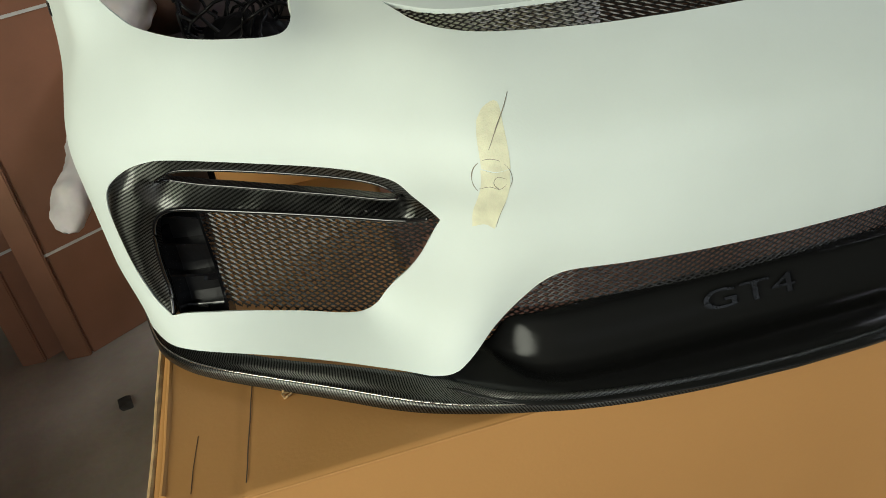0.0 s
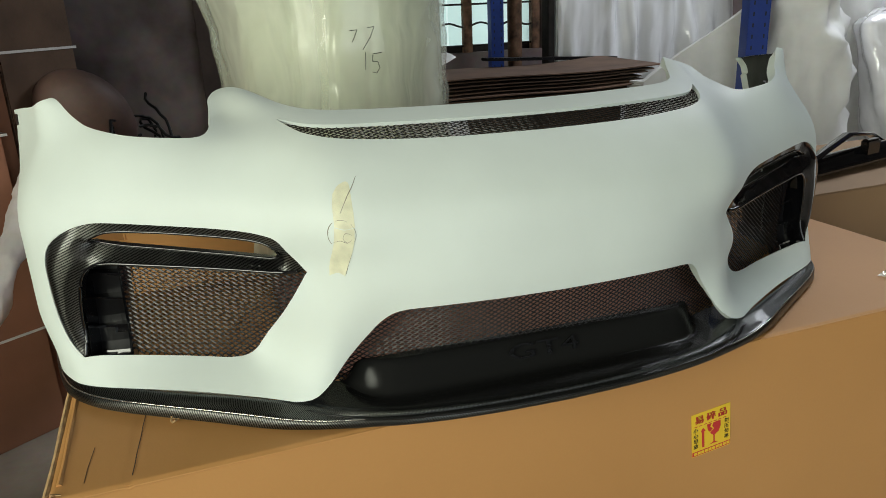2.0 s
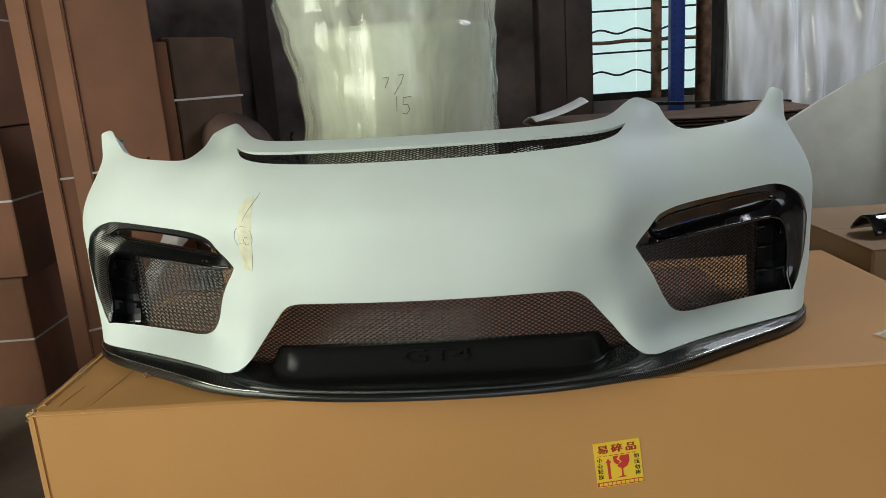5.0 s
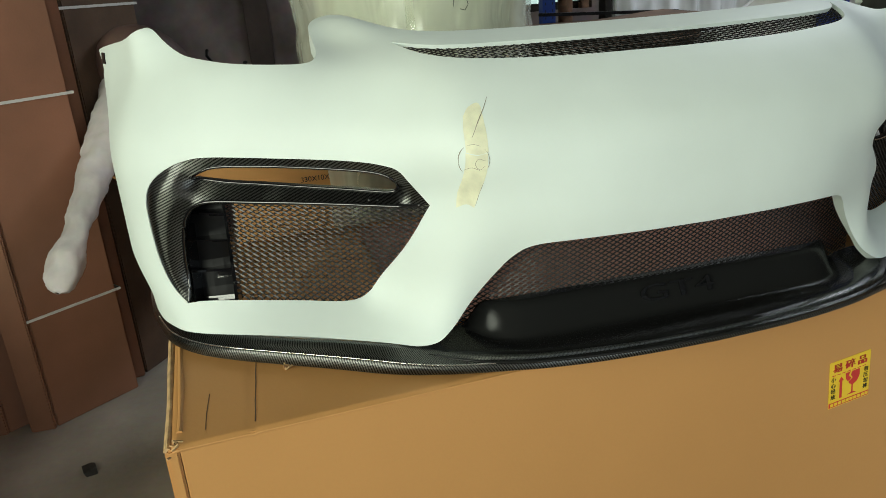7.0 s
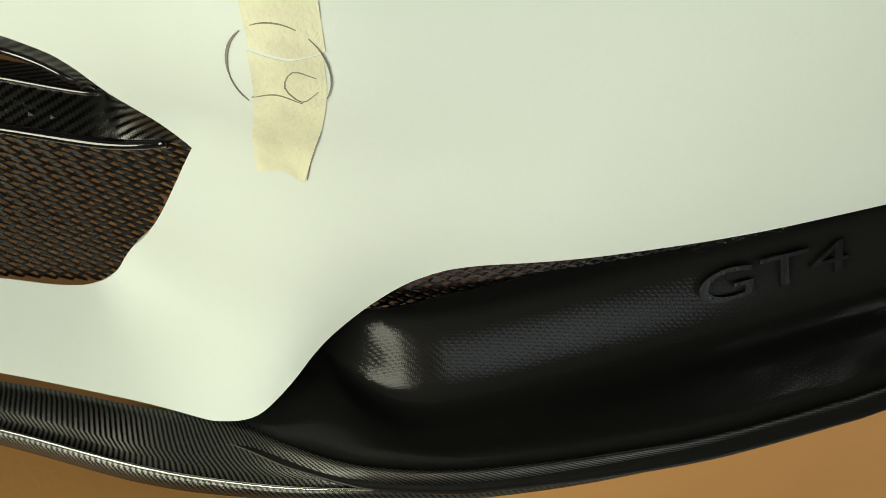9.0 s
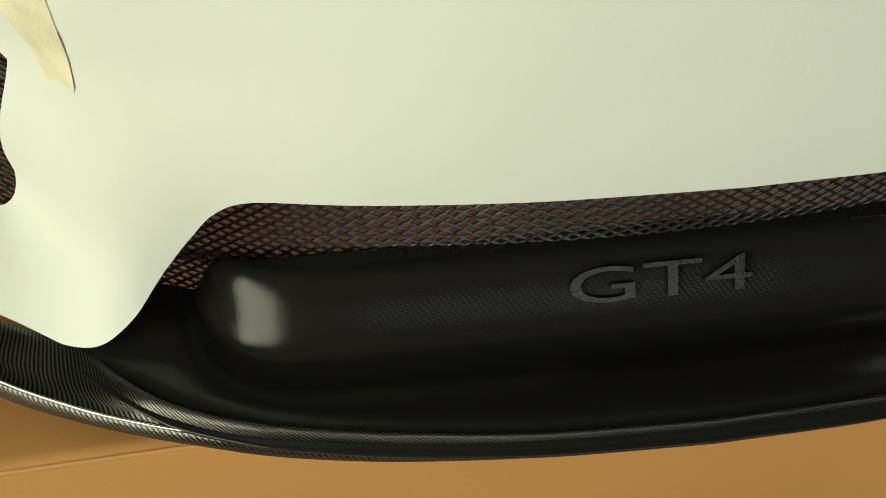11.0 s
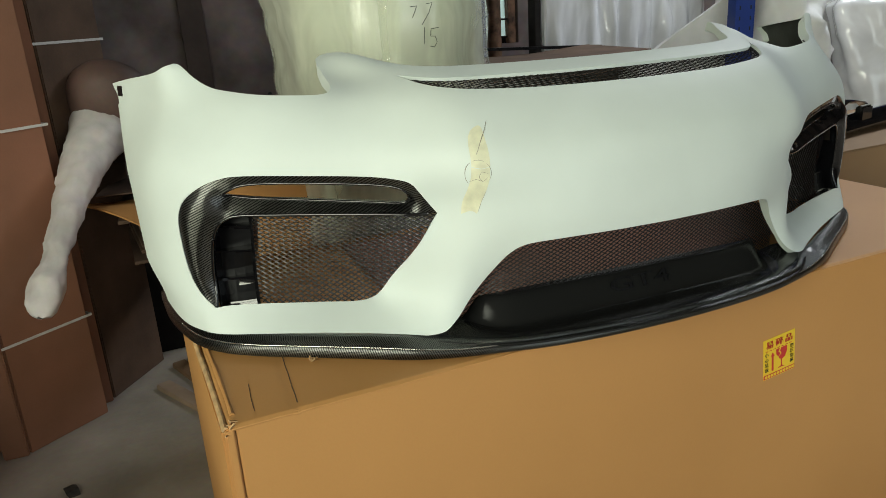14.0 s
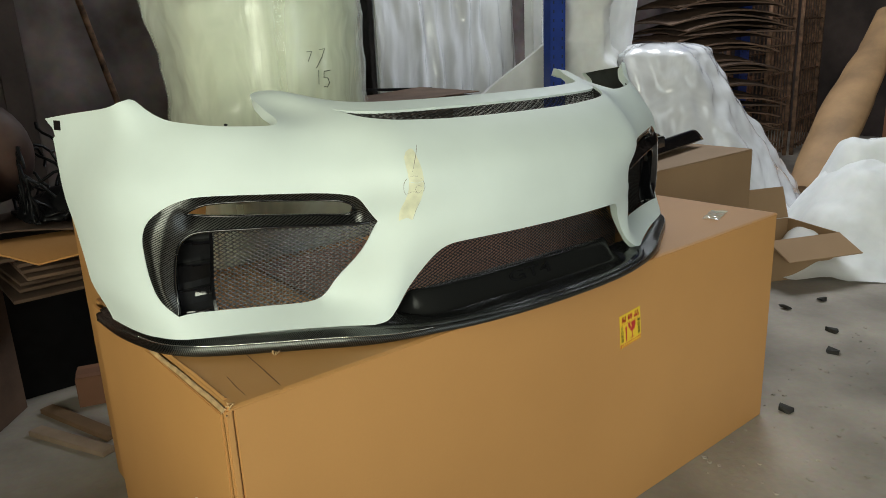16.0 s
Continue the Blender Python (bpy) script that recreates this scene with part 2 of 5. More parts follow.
def thing(name, m, label, category, group="", kind=""):
    ob = new(name)
    ob.empty_display_size = 0.1
    # what stands on the floor is given from z = 0
    ob.matrix_world = Matrix.Translation((0, 0, GROUND)) @ m if abs(m.translation.z) < 0.05 else m
    return tagged(ob, label, category, group, kind)


def raw(verts, faces):
    bm = bmesh.new()
    vs = [bm.verts.new(v) for v in verts]
    for f in faces:
        try:
            bm.faces.new([vs[i] for i in f])
        except ValueError:
            pass
    return bm


def block(a, b, bevel=0.0, bm=None, turn=None, jitter=0.0):
    """A box between two corners, its edges bevelled; added to bm where given."""
    own = bmesh.new()
    bmesh.ops.create_cube(own, size=1)
    for v in own.verts:
        v.co = Vector([(p + q) / 2 + c * (q - p) + random.uniform(-jitter, jitter) for p, q, c in zip(a, b, v.co)])
    if bevel:
        bmesh.ops.bevel(own, geom=own.edges[:], offset=bevel, segments=2, affect="EDGES")
    if turn:
        own.transform(turn)
    if bm is None:
        return own
    me = bpy.data.meshes.new("tmp")
    own.to_mesh(me)
    own.free()
    bm.from_mesh(me)
    bpy.data.meshes.remove(me)
    return bm


def tube(points, radius, sides=8, bm=None, radii=None, flat=1.0):
    """A swept rod through points, closed at its ends."""
    bm = bm or bmesh.new()
    pts = [Vector(p) for p in points]
    rings = []
    up = Vector((0, 0, 1))
    for i, p in enumerate(pts):
        d = (pts[min(i + 1, len(pts) - 1)] - pts[max(i - 1, 0)]).normalized()
        a = d.cross(up if abs(d.z) < 0.95 else Vector((1, 0, 0))).normalized()
        b = a.cross(d)
        r = radii[i] if radii else radius
        rings.append([bm.verts.new(p + a * math.cos(k * math.tau / sides) * r + b * math.sin(k * math.tau / sides) * r * flat) for k in range(sides)])
    for r0, r1 in zip(rings, rings[1:]):
        for k in range(sides):
            bm.faces.new((r0[k], r0[(k + 1) % sides], r1[(k + 1) % sides], r1[k]))
    bm.faces.new(rings[0])
    bm.faces.new(rings[-1][::-1])
    return bm


def lathe(profile, sides=48, wobble=0.0, seed=0):
    """A turned body from (radius, height) pairs, slightly uneven."""
    bm = bmesh.new()
    rings = []
    for r, z in profile:
        ring = []
        for k in range(sides):
            a = k * math.tau / sides
            q = r * (1 + wobble * noise.noise(Vector((math.cos(a) * 2 + seed, math.sin(a) * 2, z * 2.5))))
            ring.append(bm.verts.new((q * math.cos(a), q * math.sin(a), z)))
        rings.append(ring)
    for r0, r1 in zip(rings, rings[1:]):
        for k in range(sides):
            bm.faces.new((r0[k], r0[(k + 1) % sides], r1[(k + 1) % sides], r1[k]))
    bm.faces.new(rings[0][::-1])
    bm.faces.new(rings[-1])
    return bm


def sheet(fn, nu, nv, thick=0.0):
    """A surface fn(s, t) over the unit square, given thickness."""
    bm = bmesh.new()
    g = [[bm.verts.new(fn(i / nu, j / nv)) for j in range(nv + 1)] for i in range(nu + 1)]
    for i in range(nu):
        for j in range(nv):
            bm.faces.new((g[i][j], g[i + 1][j], g[i + 1][j + 1], g[i][j + 1]))
    if thick:
        bmesh.ops.recalc_face_normals(bm, faces=bm.faces[:])
        bmesh.ops.solidify(bm, geom=bm.faces[:], thickness=thick)
    return bm


def text_bm(body, size, depth):
    cu = bpy.data.curves.new("txt", "FONT")
    cu.body, cu.size, cu.extrude, cu.align_x, cu.align_y = body, size, depth, "CENTER", "CENTER"
    ob = bpy.data.objects.new("txt", cu)
    scene.collection.objects.link(ob)
    me = bpy.data.meshes.new_from_object(ob.evaluated_get(bpy.context.evaluated_depsgraph_get()))
    bm = bmesh.new()
    bm.from_mesh(me)
    bpy.data.objects.remove(ob)
    bpy.data.curves.remove(cu)
    bpy.data.meshes.remove(me)
    return bm

# ---------------------------------------------------------------- the hall
tagged(link("floor", block((-3.0, -5.2, -0.2), (10, 5.0, GROUND)), CONCRETE), kind="structure")


def wall_with_openings(name, mat, x0, x1, z1, thick, holes, place):
    """An upright wall along x, with openings (x, x, z, z) cut through it."""
    bm = bmesh.new()
    last = x0
    for a, b, c, d in holes:
        block((last, 0, 0), (a, thick, z1), bm=bm)
        block((a, 0, d), (b, thick, z1), bm=bm)
        if c > 0:
            block((a, 0, 0), (b, thick, c), bm=bm)
        last = b
    block((last, 0, 0), (x1, thick, z1), bm=bm)
    bm.transform(place)
    return tagged(link(name, bm, mat), kind="structure")


WX0, WX1, WZ0, WZ1, WY = 2.07, 3.32, 1.12, 2.6, 4.75
wall_with_openings("wall_back", PLASTER, -3.0, 10, 4.4, 0.25, [(WX0, WX1, WZ0, WZ1)], pose(0, WY, 0))
wall_with_openings("wall_front", PLASTER, -3.0, 10, 4.4, 0.25, [(-0.3, 3.9, 0, 2.7)], pose(0, -5.2, 0))
tagged(link("wall_right", block((10, -5.2, 0), (10.2, 5.0, 4.4)), DARK_WALL), kind="structure")
wall_with_openings("wall_left", DARK_WALL, -5.2, 5.0, 4.4, 0.2, [(-4.2, -0.7, 0.9, 3.3)], pose(-2.8, 0, 0, 0, 0, 90))
# unseen low wall added to shade the left floor and the carton's side
tagged(link("shade_wall", block((-1.25, -2.4, 0), (-1.15, 0.95, 0.78)), DARK_WALL), kind="structure")
# ceiling left open over the right side for the added roof light
roof = bmesh.new()
for a, b in (((-3.0, -5.2), (10, 1.2)), ((-3.0, 1.2), (3.75, 3.0)), ((6.05, 1.2), (10, 3.0)), ((-3.0, 3.0), (10, 5.0))):
    block((*a, 4.4), (*b, 4.55), bm=roof)
tagged(link("ceiling", roof, CEILING), kind="structure")
tagged(link("backdrop", block((-1, 6.4, -1), (6, 6.42, 5)), BACKDROP), kind="structure")

window = tagged(new("window_1"), "barred window with frosted panes in the plaster wall", "window", kind="structure")
window.location = ((WX0 + WX1) / 2, WY, (WZ0 + WZ1) / 2)
ww, wh = (WX1 - WX0) / 2, (WZ1 - WZ0) / 2
for a, b in (((-ww, 0.1, -wh), (-ww + 0.05, 0.16, wh)), ((ww - 0.05, 0.1, -wh), (ww, 0.16, wh)), ((-ww + 0.05, 0.1, -wh), (ww - 0.05, 0.16, -wh + 0.05)), ((-ww + 0.05, 0.1, wh - 0.05), (ww - 0.05, 0.16, wh))):
    part("window_frame", block(a, b, 0.004), IRON, window)
for k in range(3):
    x0 = -ww + 0.05 + k * (2 * ww - 0.1) / 3
    pane = part("pane", block((x0 + 0.004, 0.128, -wh + 0.05), (x0 + (2 * ww - 0.1) / 3 - 0.004, 0.133, wh - 0.05)), PANE, window)
    pane.visible_shadow = False
mid_z = (WZ0 + WZ1) / 2
for k in range(9):
    z = 1.175 + k * 0.1645 - mid_z
    wave = 0.017 if k % 2 else 0.0
    pts = [(x, 0.05, z + wave * math.sin(x * 21.7)) for x in np.linspace(-ww, ww, 61 if wave else 3)]
    part("window_bar", tube(pts, 0.009, 6), IRON, window, smooth=True)
pts = [(x, 0.045, 1.587 - mid_z + 0.004 * math.sin(x * 17)) for x in np.linspace(-ww, ww, 21)]
part("window_bar", tube(pts, 0.017, 6), RUST, window, "thick corroded cross bar", smooth=True)
for x in (2.645, 3.27):
    x -= (WX0 + WX1) / 2
    part("window_post", block((x - 0.037, 0.02, -wh), (x + 0.037, 0.08, wh), 0.004), RUST, window)

# ---------------------------------------------------------------- the bumper's surface
def herm(xs, ys, q):
    """A monotone smooth curve through a few control points."""
    xs, ys = np.array(xs, float), np.array(ys, float)
    q = np.clip(np.asarray(q, float), xs[0], xs[-1])
    h = np.diff(xs)
    d = np.diff(ys) / h
    m = np.r_[d[0], 0 * d[1:], d[-1]]
    for i in range(1, len(d)):
        if d[i - 1] * d[i] > 0:
            w1, w2 = 2 * h[i] + h[i - 1], h[i] + 2 * h[i - 1]
            m[i] = (w1 + w2) / (w1 / d[i - 1] + w2 / d[i])
    i = np.clip(np.searchsorted(xs, q, side="right") - 1, 0, len(h) - 1)
    t = (q - xs[i]) / h[i]
    return ys[i] * (1 + 2 * t) * (1 - t) ** 2 + m[i] * h[i] * t * (1 - t) ** 2 + ys[i + 1] * t * t * (3 - 2 * t) + m[i + 1] * h[i] * t * t * (t - 1)


def ease(a, b, q):
    t = np.clip((np.asarray(q, float) - a) / (b - a), 0, 1)
    return t * t * (3 - 2 * t)


# plan curve at nose height, half the width: u is the length along it
PLAN_X = [0, 0.1, 0.2, 0.30, 0.369, 0.43, 0.50, 0.60, 0.70, 0.79, 0.85, 0.889, 0.914, 0.930, 0.940, 0.943]
PLAN_Y = [-0.012, -0.009, 0.002, 0.028, 0.056, 0.100, 0.144, 0.198, 0.250, 0.298, 0.338, 0.395, 0.48, 0.58, 0.72, 0.90]
PLAN_U = np.r_[0, np.cumsum(np.hypot(np.diff(PLAN_X), np.diff(PLAN_Y)))]
# how the top rolls back: v goes up the surface
TOP_Z = [1.13, 1.19, 1.244, 1.29, 1.318, 1.334, 1.344, 1.350]
TOP_Y = [0, 0.010, 0.050, 0.105, 0.165, 0.225, 0.285, 0.34]
TOP_V = 1.13 + np.r_[0, np.cumsum(np.hypot(np.diff(TOP_Z), np.diff(TOP_Y)))]


def skin(u, v):
    """The bumper's outer surface, in its own axes."""
    u, v = np.asarray(u, float), np.asarray(v, float)
    a, sg = np.abs(u), np.where(u < 0, -1, 1)
    x, y = herm(PLAN_U, PLAN_X, a), herm(PLAN_U, PLAN_Y, a)
    z = np.where(v < 1.13, v, herm(TOP_V, TOP_Z, v))
    roll = np.where(v < 1.13, 0, herm(TOP_V, TOP_Y, v))
    y = y + roll * (1 - 0.40 * ease(0.5, 0.75, a) - 0.48 * ease(0.8, 1.05, a))
    low = 1.08 - np.minimum(v, 1.08)
    y = y + 2.2 * low**2 * (1 - ease(0.28, 0.46, a))
    y = y - 0.038 * ease(0.97, 0.86, v) * ease(0.36, 0.5, a) * (1 - ease(0.95, 1.15, a))
    y = y + 0.068 * ease(0.40, 0.56, a) * (1 - ease(0.62, 0.96, a)) * ease(0.858, 0.912, v) * (1 - ease(0.895, 1.09, v))
    y = y + 0.05 * np.exp(-(((a - 0.56) / 0.05) ** 2)) * ease(1.33, 1.42, v)
    y = y + 0.020 * np.exp(-(((a - 0.43) / 0.045) ** 2) - ((v - 1.08) / 0.06) ** 2)
    y = y - 0.024 * np.exp(-(((a - 0.40) / 0.12) ** 2)) * ease(1.10, 1.17, v)
    y = y + 0.006 * np.exp(-(((a - 0.335) / 0.06) ** 2) - ((v - 0.99) / 0.06) ** 2)
    z = z + 0.026 * ease(0.75, 0.95, a) * ease(1.38, 1.49, v) + 0.018 * np.exp(-(((a - 0.52) / 0.06) ** 2)) * ease(1.40, 1.50, v)
    lean = ease(1.13, 1.36, v)
    x = x - 0.020 * ease(0.97, 0.87, v) * ease(0.86, 0.98, a)
    x = x - 0.056 * lean * ease(0.74, 0.98, a) * (1 - 0.95 * ease(1.10, 1.36, a))
    y = y + 0.030 * lean * ease(0.80, 0.95, a) * (1 - ease(0.98, 1.2, a))
    return np.stack([sg * x, y, z], -1)


def skin_normal(u, v, e=0.003):
    du, dv = skin(u + e, v) - skin(u - e, v), skin(u, v + e) - skin(u, v - e)
    n = np.cross(du, dv)
    return n / np.maximum(np.linalg.norm(n, axis=-1, keepdims=True), 1e-9)


def under(u, v, d):
    """A point d behind the outer surface, in the thing's axes (its base on the carton)."""
    return skin(u, v) - skin_normal(u, v) * np.asarray(d, float)[..., None] - np.array([0, 0, H])


def rounded(pieces, step=0.006, closed=True):
    """A dense outline from pieces of control points; smooth inside a piece, a corner between pieces."""
    out = []
    for pc in pieces:
        p = np.array(pc, float)
        if len(p) == 2:
            dense = p[:1] + (p[1:] - p[:1]) * np.linspace(0, 1, max(2, int(np.linalg.norm(p[1] - p[0]) / step)))[:, None]
        else:
            q = np.vstack([2 * p[0] - p[1], p, 2 * p[-1] - p[-2]])
            dense = []
            for i in range(1, len(q) - 2):
                a, b, c, d = q[i - 1 : i + 3]
                for t in np.linspace(0, 1, max(2, int(np.linalg.norm(c - b) / step)), endpoint=False):
                    dense.append(0.5 * (2 * b + (c - a) * t + (2 * a - 5 * b + 4 * c - d) * t * t + (3 * b - a - 3 * c + d) * t**3))
            dense = np.vstack([dense, p[-1:]])
        out.extend(dense[:-1] if closed else dense)
    return np.array(out)


def inside(poly, pts):
    x, y = pts[:, 0], pts[:, 1]
    hit = np.zeros(len(pts), bool)
    for (x0, y0), (x1, y1) in zip(poly, np.roll(poly, -1, 0)):
        if y0 != y1:
            hit ^= ((y0 > y) != (y1 > y)) & (x < (x1 - x0) * (y - y0) / (y1 - y0) + x0)
    return hit


def gap(poly, pts, closed=True):
    """Distance of points from an outline."""
    a = poly if closed else poly[:-1]
    b = np.roll(poly, -1, 0) if closed else poly[1:]
    best = np.full(len(pts), 9.0)
    for p, q in zip(a, b):
        d = q - p
        t = np.clip(((pts - p) @ d) / max(d @ d, 1e-12), 0, 1)
        best = np.minimum(best, np.hypot(*(pts - p - t[:, None] * d).T))
    return best


def fill(outline, holes, spacing):
    """Points and triangles that fill an outline round its holes."""
    from mathutils.geometry import delaunay_2d_cdt

    lo, hi = outline.min(0), outline.max(0)
    gx, gy = np.meshgrid(np.arange(lo[0], hi[0], spacing), np.arange(lo[1], hi[1], spacing * 0.9))
    gx[::2] += spacing / 2
    pts = np.c_[gx.ravel(), gy.ravel()]
    pts = pts[inside(outline, pts)]
    for ring in (outline, *holes):
        if ring is not outline:
            pts = pts[~inside(ring, pts)]
        pts = pts[gap(ring, pts) > spacing * 0.45]
    rings, edges = [], []
    n = 0
    for ring in (outline, *holes):
        rings.append(ring)
        edges += [(n + i, n + (i + 1) % len(ring)) for i in range(len(ring))]
        n += len(ring)
    allp = np.vstack(rings + [pts])
    vs, _, fs, *_ = delaunay_2d_cdt([Vector(p) for p in allp], edges, [], 0, 1e-6)
    vs, fs = np.array([tuple(v) for v in vs]), np.array([tuple(f) for f in fs])
    mid = vs[fs].mean(1)
    keep = inside(outline, mid)
    for h in holes:
        keep &= ~inside(h, mid)
    return vs, fs[keep]


def surface_mesh(name, uv, faces, depth, rim, mat, parent, label="", back=0.004, weave=None, thin=None, soft_edge=0.0008, even=0, inner=None):
    """A skin of the given depth behind the bumper's surface, with edges turned in by rim and a back face."""
    front = under(uv[:, 0], uv[:, 1], depth)
    nrm = skin_normal(uv[:, 0], uv[:, 1])
    tri = front[faces]
    turn = (np.cross(tri[:, 1] - tri[:, 0], tri[:, 2] - tri[:, 0]) * nrm[faces[:, 0]]).sum(1) < 0
    faces = np.where(turn[:, None], faces[:, ::-1], faces)
    count = {}
    for f in faces.tolist():
        for a, b in zip(f, f[1:] + f[:1]):
            count[(min(a, b), max(a, b))] = count.get((min(a, b), max(a, b)), []) + [(a, b)]
    border = [e[0] for e in count.values() if len(e) == 1]
    n = len(uv)
    behind = front - nrm * back
    used = sorted({i for e in border for i in e})
    spot = {i: k for k, i in enumerate(used)}
    deep = np.full(len(used), rim)
    if thin is not None:
        deep[thin(uv[used])] = 0.007
    edge0, edge1 = front[used] - nrm[used] * soft_edge, front[used] - nrm[used] * deep[:, None]
    verts = np.vstack([front, behind, edge0, edge1])
    fs = faces.tolist() + [[c + n for c in f[::-1]] for f in faces.tolist()]
    for a, b in border:
        i, j, k, l = 2 * n + spot[a], 2 * n + spot[b], 2 * n + len(used) + spot[b], 2 * n + len(used) + spot[a]
        fs += [[b, a, i, j], [j, i, l, k]]
    me = bpy.data.meshes.new(name)
    me.from_pydata(verts.tolist(), [], fs)
    me.materials.append(mat)
    me.shade_smooth()
    if inner:
        me.materials.append(inner)
        slots = np.zeros(len(fs), np.int32)
        slots[len(faces) : 2 * len(faces)] = 1
        me.polygons.foreach_set("material_index", slots)
    coords = np.vstack([uv, uv, uv[used], uv[used] + [0, rim]]) if weave is None else np.vstack([weave, weave, weave[used], weave[used] + [0, rim]])
    lay = me.uv_layers.new(name="weave")
    idx = np.zeros(len(me.loops), int)
    me.loops.foreach_get("vertex_index", idx)
    lay.data.foreach_set("uv", coords[idx].astype(np.float32).ravel())
    if even:
        # even out the shading normals of the front over their neighbours
        vn = np.zeros(len(verts) * 3)
        me.vertices.foreach_get("normal", vn)
        vn = vn.reshape(-1, 3)
        e = np.vstack([faces[:, [0, 1]], faces[:, [1, 2]], faces[:, [2, 0]]])
        tri = front[faces]
        fn = np.cross(tri[:, 1] - tri[:, 0], tri[:, 2] - tri[:, 0])
        vf = np.stack([np.bincount(faces.ravel(), np.repeat(fn[:, k], 3), minlength=n) for k in range(3)], 1)
        vf /= np.linalg.norm(vf, axis=1, keepdims=True) + 1e-12
        for _ in range(even):
            sm = np.stack([np.bincount(e[:, 0], vf[e[:, 1], k], minlength=n) + np.bincount(e[:, 1], vf[e[:, 0], k], minlength=n) for k in range(3)], 1)
            vf = vf + sm
            vf /= np.linalg.norm(vf, axis=1, keepdims=True) + 1e-12
        vn[:n] = vf
        me.normals_split_custom_set_from_vertices(vn.tolist())
    ob = new(name, me)
    ob.parent = parent
    if label:
        tagged(ob, label)
    return ob


def mirrored(pieces):
    """Pieces of the other half, in the order that continues the outline."""
    return [[(-u, v) for u, v in pc[::-1]] for pc in pieces[::-1]]


BUMPER = thing("front_bumper", pose(0.850, -0.020, H, 0, 0, -2.5), "white primed car bumper with carbon trim on a carton", "bumper")

# outlines on the right half, from the middle outwards
MOUTH = [[(0, 1.030), (0.15, 1.030), (0.24, 1.0275), (0.285, 1.021), (0.312, 1.003), (0.338, 0.972), (0.372, 0.932), (0.408, 0.893), (0.438, 0.873), (0.462, 0.865), (0.49, 0.862)]]
FOOT = [[(0.49, 0.862), (0.56, 0.8645), (0.7, 0.868), (0.9, 0.868), (1.05, 0.868), (1.14, 0.870)]]
ARCH = [[(1.14, 0.870), (1.155, 0.90), (1.172, 0.95), (1.195, 1.02), (1.225, 1.09), (1.245, 1.12)], [(1.245, 1.12), (1.268, 1.16), (1.288, 1.22), (1.302, 1.31)], [(1.302, 1.31), (1.290, 1.32)], [(1.290, 1.32), (1.298, 1.36), (1.325, 1.405)]]
BROW = [[(1.325, 1.405), (1.2, 1.430), (1.06, 1.452), (1.005, 1.474), (0.975, 1.493), (0.957, 1.505), (0.940, 1.487), (0.905, 1.442), (0.855, 1.405), (0.79, 1.381), (0.73, 1.363), (0.66, 1.352), (0.615, 1.349), (0.592, 1.358), (0.581, 1.385), (0.579, 1.44), (0.578, 1.49), (0.56, 1.535), (0.52, 1.540), (0.475, 1.525), (0.43, 1.490), (0.385, 1.465), (0.32, 1.450), (0.2, 1.443), (0, 1.440)]]
outline = rounded(MOUTH + FOOT + ARCH + BROW + mirrored(MOUTH + FOOT + ARCH + BROW))
DUCT = [[(0.437, 1.085), (0.470, 1.122), (0.490, 1.144), (0.512, 1.152), (0.56, 1.158), (0.66, 1.163), (0.80, 1.168), (0.85, 1.163), (0.89, 1.148), (0.925, 1.122), (0.942, 1.09), (0.944, 1.05), (0.939, 0.995), (0.922, 0.943), (0.896, 0.914)],
        [(0.896, 0.914), (0.86, 0.917), (0.80, 0.914), (0.72, 0.908), (0.65, 0.905), (0.605, 0.905), (0.573, 0.909), (0.551, 0.921), (0.530, 0.948), (0.480, 1.026), (0.437, 1.085)]]
duct_right = rounded(DUCT, 0.005)
duct_left = rounded(mirrored(DUCT), 0.005)
SLOT = [[(0, 1.329), (0.2, 1.332), (0.32, 1.342), (0.38, 1.355), (0.42, 1.374), (0.452, 1.413)], [(0.452, 1.413), (0.42, 1.402), (0.38, 1.393), (0.32, 1.388), (0.2, 1.385), (0, 1.384)]]
slot_low = rounded(SLOT[:1], 0.006, closed=False)
slot_up = rounded(SLOT[1:], 0.006, closed=False)
slot = np.vstack([slot_low[:-1], slot_up, slot_up[-2::-1] * [-1, 1], slot_low[-2:0:-1] * [-1, 1]])

uv, tri = fill(outline, [duct_left, duct_right, slot], 0.0125)
shell = surface_mesh("shell", uv, tri, np.zeros(len(uv)), 0.022, PRIMER, BUMPER, "white primed outer skin", even=3, inner=RAW_FIBRE, thin=lambda p: ((p[:, 1] > 1.30) & (np.abs(p[:, 0]) < 0.47) & (p[:, 1] < 1.4125)) | ((np.abs(p[:, 0]) > 0.43) & (np.abs(p[:, 0]) < 0.95) & (p[:, 1] > 0.90) & (p[:, 1] < 1.18)))


